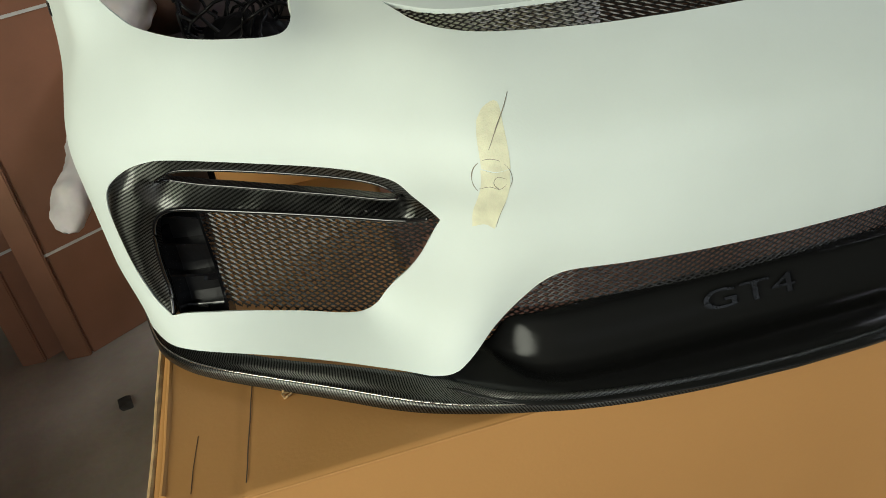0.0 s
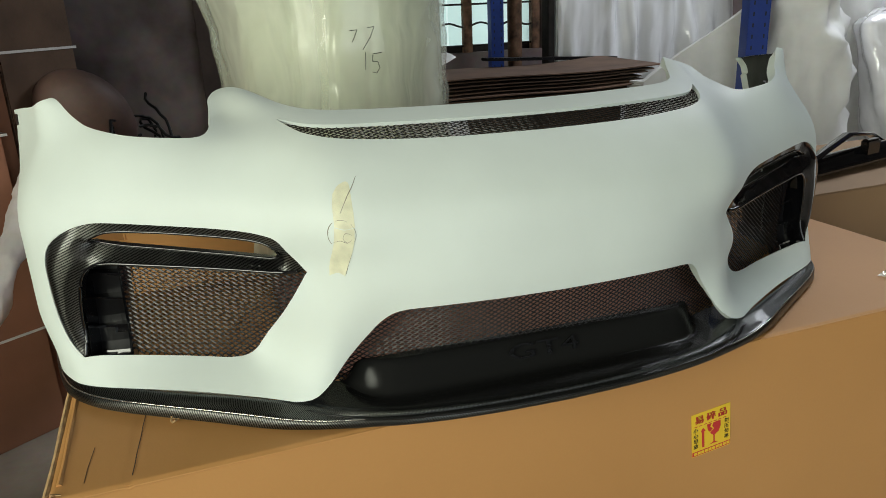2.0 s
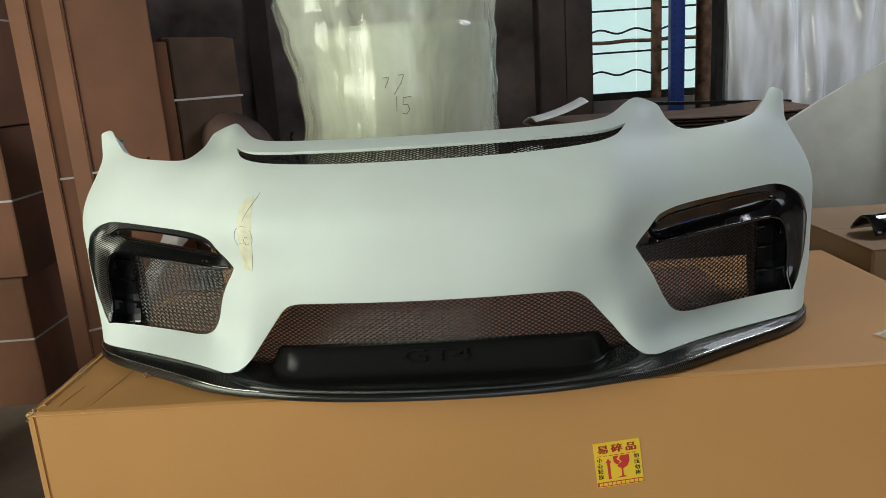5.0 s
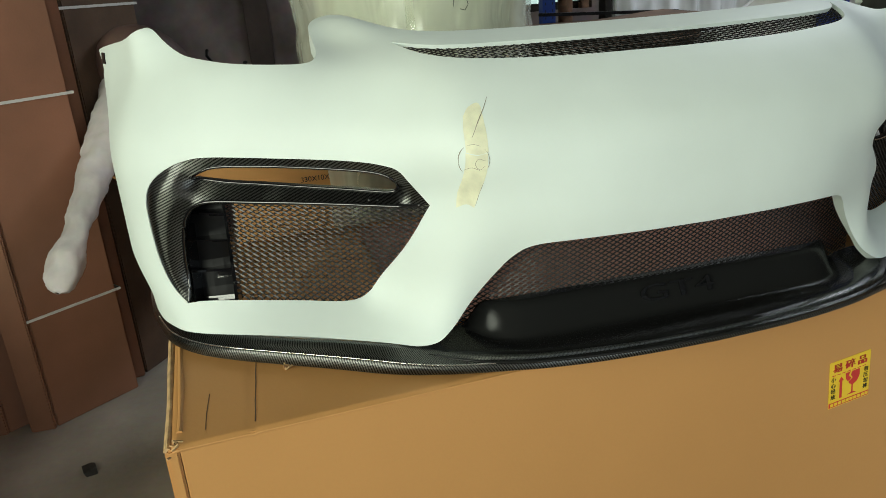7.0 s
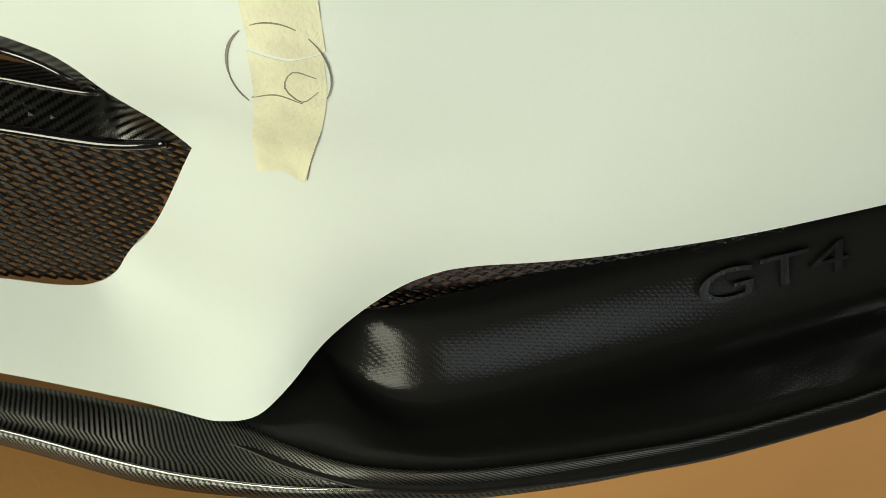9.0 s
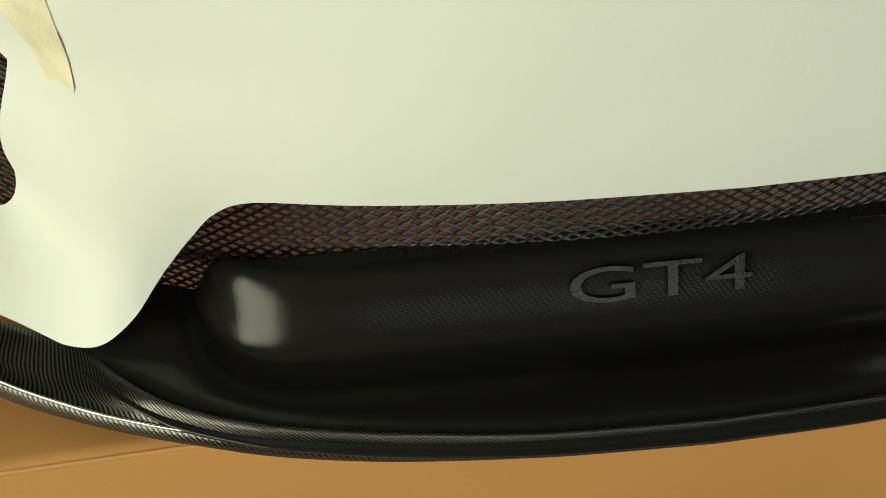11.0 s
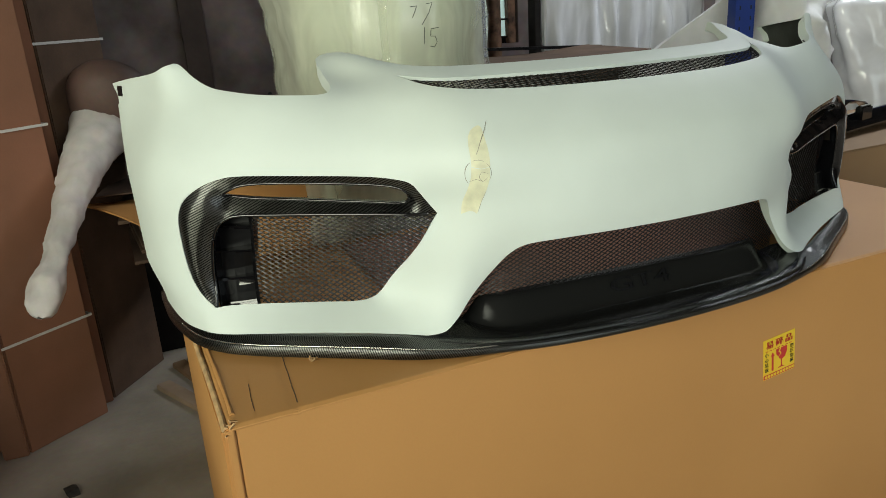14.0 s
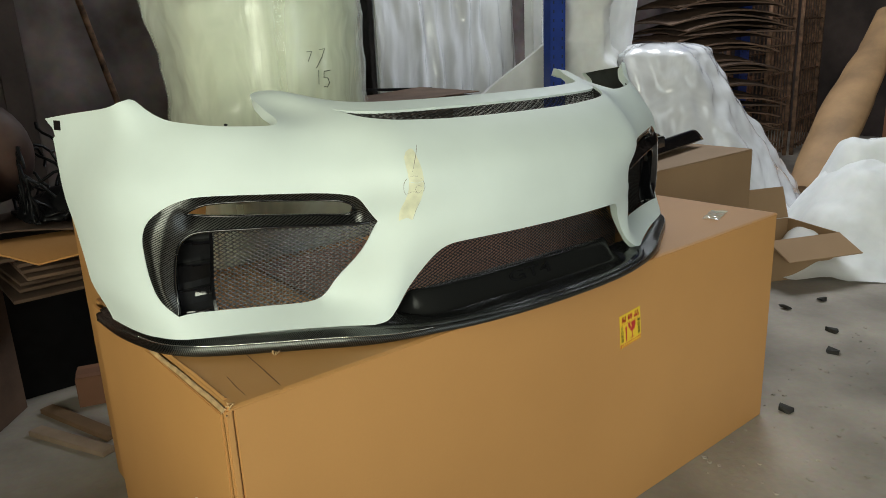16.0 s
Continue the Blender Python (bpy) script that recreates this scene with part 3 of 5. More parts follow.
# ---------------------------------------------------------------- carbon inserts with their slit and grille
def strands(region, holes, cell_u, cell_v, depth, width, thick, lay=None):
    """Diamond mesh of two crossing families of flat strands, clipped to a region."""
    lo, hi = region.min(0), region.max(0)
    verts, faces = [], []
    n_lines = int((hi[1] - lo[1] + (hi[0] - lo[0]) * cell_v / cell_u) / cell_v) + 2
    for fam in (1, -1):
        for k in range(n_lines):
            start = lo[1] - (hi[0] - lo[0]) * cell_v / cell_u + k * cell_v if fam > 0 else lo[1] + k * cell_v
            us = np.linspace(lo[0], hi[0], int((hi[0] - lo[0]) / (cell_u * 0.5)) + 2)
            vs = start + fam * (us - lo[0]) * cell_v / cell_u
            pts = np.c_[us, vs]
            ok = inside(region, pts)
            for h in holes:
                ok &= ~inside(h, pts)
            i = 0
            while i < len(us):
                if not ok[i]:
                    i += 1
                    continue
                j = i
                while j + 1 < len(us) and ok[j + 1]:
                    j += 1
                if j > i:
                    seg = pts[max(i - 1, 0) : j + 2] if i > 0 else pts[i : j + 2]
                    wv = np.where(np.arange(len(seg)) % 2 == 0, width, width * 0.8)
                    dd = depth(seg[:, 0], seg[:, 1]) if callable(depth) else np.full(len(seg), depth)
                    base = len(verts)
                    for off, dz in ((-0.5, 0), (0.5, 0), (0.5, thick), (-0.5, thick)):
                        twist = 0.0007 * np.where((np.arange(len(seg)) % 2 == 0) == (off > 0), 1, -1) * (dz == 0)
                        verts.extend((lay or under)(seg[:, 0] - fam * off * wv * 0.3, seg[:, 1] + off * wv, dd + dz + twist + (0.0006 if fam > 0 else 0)).tolist())
                    m = len(seg)
                    for a in range(m - 1):
                        for s in range(4):
                            r0, r1 = base + s * m, base + ((s + 1) % 4) * m
                            faces.append((r0 + a, r0 + a + 1, r1 + a + 1, r1 + a))
                i = j + 1
    me = bpy.data.meshes.new("grille")
    me.from_pydata(verts, [], faces)
    me.materials.append(GRILLE)
    return me


SLIT = [[(0.497, 1.110), (0.502, 1.126), (0.525, 1.1375), (0.58, 1.1440), (0.70, 1.1505), (0.79, 1.1515), (0.826, 1.145), (0.848, 1.130), (0.80, 1.1205), (0.735, 1.116), (0.60, 1.1065), (0.515, 1.101), (0.497, 1.110)]]
HOOK = [[(0.896, 0.914), (0.887, 0.945), (0.886, 0.985), (0.880, 1.033), (0.868, 1.068), (0.846, 1.087), (0.815, 1.0935), (0.74, 1.0925), (0.64, 1.090), (0.56, 1.087), (0.50, 1.085), (0.468, 1.0845), (0.4375, 1.0845)]]


def settle(uv, faces, fixed, start, rounds=400):
    """Depths that run smoothly between the edges where they are given."""
    n = len(uv)
    e = np.vstack([faces[:, [0, 1]], faces[:, [1, 2]], faces[:, [2, 0]]])
    e = np.vstack([e, e[:, ::-1]])
    deg = np.bincount(e[:, 0], minlength=n).clip(1)
    d = start.copy()
    for _ in range(rounds):
        d = np.where(fixed, start, np.bincount(e[:, 0], d[e[:, 1]], minlength=n) / deg)
    return d


def bead_rod(pts, r):
    bm = tube([tuple(q) for q in pts], r, 10)
    bm.verts.index_update()
    lay = bm.loops.layers.uv.new("weave")
    run = np.r_[0, np.cumsum(np.linalg.norm(np.diff(pts, axis=0), axis=1))]
    for f in bm.faces:
        for lp in f.loops:
            k = min(lp.vert.index if lp.vert.index >= 0 else 0, len(pts) * 10 - 1)
            lp[lay].uv = (run[k // 10], (k % 10) * r * 0.63)
    return bm


for name, sgn, outer in (("duct_insert", 1, duct_right), ("duct_insert", -1, duct_left)):
    slit = rounded(SLIT, 0.004) * [sgn, 1]
    hook = rounded([DUCT[0]] + HOOK, 0.004)
    hook_in = rounded(HOOK, 0.004, closed=False)
    hook = hook * [sgn, 1]
    hook_in = hook_in * [sgn, 1]
    uvi, trii = fill(hook, [slit], 0.005)
    do, ds, dh = gap(outer, uvi), gap(slit, uvi), gap(hook_in, uvi, closed=False)
    low_edge = uvi[:, 1] < np.interp(np.abs(uvi[:, 0]), [0.5, 0.84], [1.117, 1.134])
    start = np.where(ds < 1e-4, np.where(low_edge, 0.030, 0.008), np.where(dh < 1e-4, 0.004, 0.002))
    fixed = (do < 1e-4) | (ds < 1e-4) | (dh < 1e-4)
    dep = settle(uvi, trii, fixed, start)
    dep = dep - 0.013 * ease(0.0, 0.022, do) * ease(0.0, 0.022, dh) * ease(0.80, 0.89, np.abs(uvi[:, 0]))
    ins = surface_mesh(name, uvi, trii, dep, 0.016, CARBON if sgn < 0 else GLOSS_BLACK, BUMPER, "twill carbon-fibre frame of the side duct" if sgn < 0 else "glossy black lacquered frame of the side duct", weave=uvi @ np.array([[0.94, 0.34], [-0.34, 0.94]]) * [sgn, 1], soft_edge=0.003, even=6)
    hook_run = hook_in[:-4]
    bead = under(hook_run[:, 0], hook_run[:, 1], np.full(len(hook_run), 0.0046))
    part("duct_bead", bead_rod(bead, 0.0034), GLOSS_BLACK, ins, smooth=True)
    ring_d = np.where(slit[:, 1] < np.interp(np.abs(slit[:, 0]), [0.5, 0.84], [1.113, 1.130]), 0.0292, 0.0078)
    ring_d = sum(np.roll(ring_d, q) for q in range(-3, 4)) / 7
    bead = under(slit[:, 0], slit[:, 1], ring_d)
    part("slit_bead", bead_rod(np.vstack([bead, bead[:1]]), 0.0024), GLOSS_BLACK, ins, smooth=True)
    zone_in = rounded([HOOK[0][::-1]], 0.004, closed=False)
    zone_out = rounded([DUCT[1]], 0.004, closed=False)
    mesh_zone = np.vstack([zone_out[:-1], zone_in[:-1]])
    mid = np.array([0.68, 1.0])
    away = (mesh_zone - mid) / np.linalg.norm(mesh_zone - mid, axis=1, keepdims=True)
    mesh_zone = mesh_zone + away * 0.0015
    mesh_zone[:, 0] = np.minimum(mesh_zone[:, 0], 0.8045)
    mesh_zone = mesh_zone * [sgn, 1]
    edge = mesh_zone * [1.0, 1.0]
    basis = lambda u, v: np.c_[np.ones(len(u)), u, v, u * u, u * v, v * v]
    lie = under(edge[:, 0], edge[:, 1], 0.0075 + 0.014 * ease(0.58, 0.82, np.abs(edge[:, 0])))
    flow = np.linalg.lstsq(basis(edge[:, 0], edge[:, 1]), lie, rcond=None)[0]
    out_ = skin_normal(np.array([sgn * 0.66]), np.array([1.0]))[0]
    g = new("grille", strands(mesh_zone, [], 0.0150, 0.0090, 0.0, 0.0022, 0.0013, lambda u, v, d: basis(u, v) @ flow - out_ * (np.asarray(d)[:, None] + 0.007)))
    g.parent = BUMPER
    tagged(g, "black diamond wire mesh")
    # air guide with three cross ribs beside the mesh
    v0, v1 = 0.906, 1.092

    def plate(ua, ub, va, vb, da, db, thick=0.003):
        bm = bmesh.new()
        us, vs = np.linspace(ua, ub, 5), np.linspace(va, vb, 7)
        gu, gv = np.meshgrid(us, vs, indexing="ij")
        t = (gu - ua) / (ub - ua)
        f = under(sgn * gu.ravel(), gv.ravel(), (da + (db - da) * t).ravel())
        bk = under(sgn * gu.ravel(), gv.ravel(), (da + (db - da) * t + thick).ravel())
        ids = [[bm.verts.new(p) for p in q] for q in (f, bk)]
        for i in range(4):
            for j in range(6):
                for q in ids:
                    bm.faces.new((q[i * 7 + j], q[(i + 1) * 7 + j], q[(i + 1) * 7 + j + 1], q[i * 7 + j + 1]))
        ring = [i * 7 for i in range(5)] + [28 + j for j in range(1, 7)] + [i * 7 + 6 for i in range(3, -1, -1)] + [j for j in range(5, 0, -1)]
        for a, b in zip(ring, ring[1:] + ring[:1]):
            bm.faces.new((ids[0][a], ids[0][b], ids[1][b], ids[1][a]))
        bmesh.ops.recalc_face_normals(bm, faces=bm.faces[:])
        return bm

    guide = part("air_guide", plate(0.806, 0.905, v0, v1, 0.050, 0.044), BLACK, BUMPER, "black plastic air guide with cross ribs")
    part("guide_wall", plate(0.800, 0.8075, v0, v1, 0.018, 0.022, 0.032), GLOSS_BLACK, guide)
    part("guide_wall", plate(0.882, 0.889, v0 + 0.004, 1.04, 0.009, 0.012, 0.042), GLOSS_BLACK, guide)
    for vr in (0.921, 0.957, 1.010, 1.062):
        part("rib", plate(0.808, 0.900, vr, vr + 0.003, 0.026, 0.034, 0.02), GLOSS_BLACK, guide)
        part("rib_foot", plate(0.808, 0.850, vr - 0.010, vr, 0.040, 0.046, 0.004), GLOSS_BLACK, guide)

# mesh strip behind the upper slot, and the deep black trough under it
g = new("grille", strands(slot, [], 0.0140, 0.0084, 0.0065, 0.0015, 0.0013))
g.parent = BUMPER
tagged(g, "black diamond wire mesh of the bonnet slot")

# ---------------------------------------------------------------- lip and centre tray
LIP_X = [0, 0.1, 0.2, 0.3, 0.36, 0.41, 0.46, 0.52, 0.60, 0.70, 0.77, 0.815, 0.856, 0.884, 0.905, 0.917]
LIP_Y = [-0.061, -0.058, -0.050, -0.033, -0.014, 0.008, 0.033, 0.064, 0.115, 0.178, 0.224, 0.262, 0.318, 0.40, 0.50, 0.64]
IN_X = [0, 0.1, 0.2, 0.3, 0.365, 0.415, 0.455, 0.50, 0.575, 0.67, 0.74, 0.782, 0.822, 0.86, 0.885, 0.897]
IN_Y = [-0.045, -0.042, -0.031, -0.012, 0.012, 0.045, 0.078, 0.095, 0.137, 0.190, 0.236, 0.272, 0.330, 0.41, 0.50, 0.64]


def along(xs, ys, n):
    k = np.arange(len(xs))
    q = np.linspace(0, len(xs) - 1, n)
    return np.c_[herm(k, xs, q), herm(k, ys, q)]


n_st = 121
lo_, in_ = along(LIP_X, LIP_Y, n_st), along(IN_X, IN_Y, n_st)
lo_[:, 1] += 0.011 * (1 - ease(0.32, 0.5, lo_[:, 0]))
lo_ = np.vstack([lo_[:0:-1] * [-1, 1], lo_])
in_ = np.vstack([in_[:0:-1] * [-1, 1], in_])
run = np.r_[0, np.cumsum(np.hypot(*np.diff(lo_, axis=0).T))]
towards = in_ - lo_
wide = np.linalg.norm(towards, axis=1, keepdims=True)
towards = towards / wide
lift = 0.006 * (1 - ease(0.32, 0.5, np.abs(lo_[:, 0])))
rise = lift + 0.016 + 0.008 * ease(0.40, 0.55, np.abs(lo_[:, 0]))
section = ((0.004, 0.0005), (0.0, 0.004), (0.0008, None), (0.004, None), (0.012, None), (0.5, None), (1.0, None), (1.25, None))
rings, uvs = [], []
for k, (f, z) in enumerate(section):
    off = f if k < 5 else f * wide[:, 0]
    zz = lift + z if z is not None else (rise - (0.003, 0.0005, -0.0005, -0.002, -0.0065, -0.008)[k - 2] - 0 * rise)
    if k >= 5:
        zz = zz + (0.004, 0.0025, 0.002)[k - 5] * ease(0.48, 0.62, np.abs(lo_[:, 0]))
    xy = lo_ + towards * np.broadcast_to(np.asarray(off)[..., None], lo_.shape) if k >= 5 else lo_ + towards * f
    rings.append(np.c_[xy, zz])
    uvs.append(np.c_[run, np.full(len(run), (0, 0.005, 0.017, 0.021, 0.03, 0.05, 0.08, 0.1)[k])])
rings.append(np.c_[rings[-1][:, :2], lift + 0.0005])
uvs.append(uvs[-1] + [0, 0.02])
m_st = len(lo_)
lip_v = np.vstack(rings)
lip_uv = np.vstack(uvs)
lip_f = []
for k in range(len(rings)):
    k2 = (k + 1) % len(rings)
    for i in range(m_st - 1):
        lip_f.append((k * m_st + i, k * m_st + i + 1, k2 * m_st + i + 1, k2 * m_st + i))
lip_f.append([k * m_st for k in range(len(rings))][::-1])
lip_f.append([k * m_st + m_st - 1 for k in range(len(rings))])


def carbon_piece(name, verts, faces, uv, parent, label, turn=0.33, mat=CARBON):
    me = bpy.data.meshes.new(name)
    me.from_pydata(np.asarray(verts).tolist(), [], [list(f) for f in faces])
    me.materials.append(mat)
    me.shade_smooth()
    lay = me.uv_layers.new(name="weave")
    idx = np.zeros(len(me.loops), int)
    me.loops.foreach_get("vertex_index", idx)
    c, s = math.cos(turn), math.sin(turn)
    lay.data.foreach_set("uv", (uv[idx] @ np.array([[c, s], [-s, c]])).astype(np.float32).ravel())
    ob = new(name, me)
    ob.parent = parent
    tagged(ob, label)
    return ob


carbon_piece("splitter_lip", lip_v, lip_f, lip_uv, BUMPER, "carbon-fibre splitter lip lying on the carton")

# thin pale metallic rod puts the highlight along the lip's upper edge
bead = (rings[3] + [0, 0, 0.0006])[16:-16]
part("lip_glint", bead_rod(bead, 0.0012), GLINT, BUMPER, "bright rod standing in for the highlight on the splitter lip's edge", smooth=True)

# basin of the mouth: a shelf behind the lip, a hollow, and the back wall with raised letters
nx, ny = 141, 49
xs = np.linspace(-0.47, 0.47, nx)
tv, tuv = [], []
for x in xs:
    a = abs(x)
    yf = herm(np.arange(16), IN_Y, np.interp(a, IN_X, np.arange(16))) - 0.012
    back = 0.112 + 0.045 * ease(0.3, 0.45, a)
    wall = herm([0, 0.24, 0.285, 0.315, 0.338, 0.356, 0.38, 0.47], [0.062, 0.064, 0.068, 0.078, 0.096, 0.122, 0.165, 0.26], a)
    for j in range(ny):
        p = j / (ny - 1)
        y = yf + (back - yf) * p
        z = 0.0235 + 0.006 * ease(yf, yf + 0.03, y) * (1 - ease(0.36, 0.42, a))
        z -= 0.006 * np.exp(-(((y - wall + 0.03) / 0.024) ** 2)) * (1 - ease(0.33, 0.40, a))
        z += 0.044 * ease(wall - 0.020, wall + 0.030, y)
        z += 0.004 * ease(0.36, 0.44, a) * ease(yf, yf + 0.03, y)
        tv.append((x, y, z))
        tuv.append((x, y + z))
tf = [(i * ny + j, (i + 1) * ny + j, (i + 1) * ny + j + 1, i * ny + j + 1) for i in range(nx - 1) for j in range(ny - 1)]
tray = carbon_piece("mouth_tray", tv, tf, np.array(tuv), BUMPER, "black carbon tray in the lower mouth with raised letters", mat=CARBON_BLACK)
tray.modifiers.new("thickness", "SOLIDIFY").thickness = 0.003

bm = text_bm("GT4", 0.040, 0.0018)
bm.transform(Matrix.Diagonal((2.0, 1, 1, 1)))
bm.transform(pose(-0.002, 0.0655, 0.0540, 60, 0, 0))
part("lettering", bm, MOULDED, BUMPER, "raised black letters on the tray")

# wide mesh behind the mouth
mw = np.array([(-0.455, -0.01), (0.455, -0.01), (0.455, 0.05), (0.33, 0.205), (-0.33, 0.205), (-0.455, 0.05)])


def flat_strands(poly, cu, cv, width, place):
    lo, hi = poly.min(0), poly.max(0)
    verts, faces = [], []
    for fam in (1, -1):
        reach = (hi[0] - lo[0]) * cv / cu
        for k in range(int((hi[1] - lo[1] + reach) / cv) + 2):
            s = lo[1] - reach + k * cv if fam > 0 else lo[1] + k * cv
            us = np.arange(lo[0], hi[0], cu * 0.5)
            vs = s + fam * (us - lo[0]) * cv / cu
            ok = np.flatnonzero(inside(poly, np.c_[us, vs]))
            if len(ok) < 2:
                continue
            u, v = us[ok[0] : ok[-1] + 1], vs[ok[0] : ok[-1] + 1]
            b, m = len(verts), len(u)
            for off, d in ((-0.5, 0.0), (0.5, 0.0), (0.5, 0.0016), (-0.5, 0.0016)):
                verts += [place(x, z, d + (0.0005 if (k_ % 2 == 0) == (off > 0) else -0.0005) * (d == 0)) for k_, (x, z) in enumerate(zip(u, v + off * width))]
            for i in range(m - 1):
                for q in range(4):
                    faces.append((b + q * m + i, b + q * m + i + 1, b + ((q + 1) % 4) * m + i + 1, b + ((q + 1) % 4) * m + i))
    me = bpy.data.meshes.new("grille")
    me.from_pydata(verts, [], faces)
    me.materials.append(GRILLE)
    return me


g = new("grille", flat_strands(mw, 0.0140, 0.0084, 0.0024, lambda x, z, d: (x, 0.098 + 0.35 * x * x + d, z + 0.015)))
g.parent = BUMPER
tagged(g, "black diamond wire mesh of the wide lower mouth")

# black liners along the wheel-arch edges, and dark backing of the shell
for sgn in (1, -1):
    def liner(s, t, sgn=sgn):
        v = 0.868 + 0.26 * s
        u = herm([0.866, 0.90, 0.95, 1.02, 1.09, 1.13], [1.14, 1.155, 1.172, 1.195, 1.225, 1.25], v)
        p = under(np.array([sgn * (u - 0.03 + 0.115 * t)]), np.array([v]), np.array([0.010 + 0.012 * t]))[0]
        return Vector(p)
    bm = sheet(liner, 16, 6, 0.003)
    part("arch_liner", bm, BLACK, BUMPER, "black plastic liner along the wheel arch", smooth=True)
    bm = lathe([(0.0, 0), (0.0035, 0), (0.004, 0.001), (0.0035, 0.0014), (0.0, 0.0016)], 16)
    n = Vector(skin_normal(np.array(sgn * 0.713), np.array(1.366)))
    at = Vector(under(np.array([sgn * 0.713]), np.array([1.366]), np.array([0.0005]))[0])
    bm.transform(Matrix.Translation(at) @ n.to_track_quat("Z", "Y").to_matrix().to_4x4())
    part("bolt_boss", bm, BLACK, BUMPER, "small dark fixing hole")
    at = under(np.array([sgn * 1.272]), np.array([1.375]), np.array([-0.0008]))[0]
    n = Vector(skin_normal(np.array(sgn * 1.272), np.array(1.375)))
    bm = block((-0.013, -0.011, -0.001), (0.013, 0.011, 0.001), 0.0005)
    bm.transform(Matrix.Translation(at) @ n.to_track_quat("Z", "Y").to_matrix().to_4x4())
    part("tab_hole", bm, BLACK, BUMPER, "square dark hole in the fixing tab")

# ---------------------------------------------------------------- emblem plug and masking tape
def decal(name, outline_uv, mat, parent, lift, label=""):
    """A thin strip that follows the bumper's skin."""
    uvd, trid = fill(np.array(outline_uv), [], 0.006)
    return surface_mesh(name, uvd, trid, np.full(len(uvd), -lift), lift * 0.8, mat, parent, label, back=lift * 0.5, soft_edge=lift * 0.3, even=2)


def stroke(pts, width):
    p = rounded([pts], 0.003, closed=False)
    d = np.gradient(p, axis=0)
    nrm = np.c_[-d[:, 1], d[:, 0]] / np.linalg.norm(d, axis=1, keepdims=True)
    w = width * (0.35 + 0.65 * np.sin(np.linspace(0.15, math.pi - 0.15, len(p))))[:, None]
    return np.vstack([p + nrm * w / 2, (p - nrm * w / 2)[::-1]])


cu, cv, cr = -0.3730, 1.164, 0.0236
ring = [(cu + cr * math.cos(a), cv + cr * math.sin(a)) for a in np.linspace(0, math.tau, 48, endpoint=False)]
decal("emblem_plug", ring, PRIMER, BUMPER, 0.00012, "round primed emblem plug")
tape = thing("masking_tape", BUMPER.matrix_world.copy(), "strips of cream masking tape stuck on the white bumper", "tape")
decal("tape_strip", rounded([[(-0.378, 1.232), (-0.366, 1.247), (-0.349, 1.252), (-0.349, 1.22), (-0.350, 1.175)], [(-0.350, 1.175), (-0.366, 1.172), (-0.384, 1.176)], [(-0.384, 1.176), (-0.383, 1.21), (-0.378, 1.232)]], 0.004), TAPE, tape, 0.0003)
decal("tape_strip", rounded([[(-0.351, 1.174), (-0.353, 1.15), (-0.360, 1.118), (-0.370, 1.088)], [(-0.370, 1.088), (-0.381, 1.093), (-0.396, 1.086)], [(-0.396, 1.086), (-0.394, 1.11), (-0.387, 1.15), (-0.385, 1.175)], [(-0.385, 1.175), (-0.368, 1.171), (-0.351, 1.174)]], 0.004), TAPE, tape, 0.0004)
arc = lambda a0, a1: [(cu + cr * math.cos(radians(a0 + (a1 - a0) * k / 6)), cv + cr * math.sin(radians(a0 + (a1 - a0) * k / 6))) for k in range(7)]
for pts, w in (([(-0.334, 1.262), (-0.343, 1.245), (-0.358, 1.222), (-0.372, 1.198)], 0.0014), (arc(60, 110), 0.0008), (arc(125, 185), 0.0016), (arc(185, 225), 0.0009), (arc(-30, 45), 0.0009), ([(-0.356, 1.163), (-0.366, 1.166), (-0.371, 1.158), (-0.364, 1.150), (-0.356, 1.156)], 0.0008), ([(-0.388, 1.150), (-0.376, 1.1535), (-0.364, 1.149)], 0.0007), ([(-0.357, 1.130), (-0.361, 1.115), (-0.368, 1.091)], 0.0007)):
    decal("tape_crease", stroke(pts, w * 0.8), PENCIL, tape, 0.0006)

# ---------------------------------------------------------------- cartons
def carton(name, size, m, label, mat=CARD, group="", lid=True):
    """A shipping carton: four wall panels, two top flaps that meet in a seam, a strip of tape."""
    w, d, h = size
    t = 0.006
    ob = thing(name, m, label, "carton", group)
    part("front_panel", block((t, 0, 0), (w - t, t, h - 0.002), 0.0015), mat, ob)
    part("back_panel", block((t, d - t, 0), (w - t, d, h - 0.002), 0.0015), mat, ob)
    part("side_panel", block((0, 0.001, 0), (t - 0.0005, d - 0.001, h - 0.002), 0.0015), mat, ob)
    part("side_panel", block((w - t + 0.0005, 0.001, 0), (w, d - 0.001, h - 0.002), 0.0015), mat, ob)
    if lid:
        part("top_flap", block((0.001, 0.002, h - 0.0015), (w - 0.001, d / 2 - 0.002, h + t - 0.004), 0.0015), mat, ob)
        part("top_flap", block((0.001, d / 2 + 0.002, h - 0.0015), (w - 0.001, d - 0.002, h + t - 0.004), 0.0015), mat, ob)
        part("packing_tape", block((0.0, d / 2 - 0.028, h + t - 0.0039), (w, d / 2 + 0.028, h + t - 0.0033)), mat, ob)
    return ob


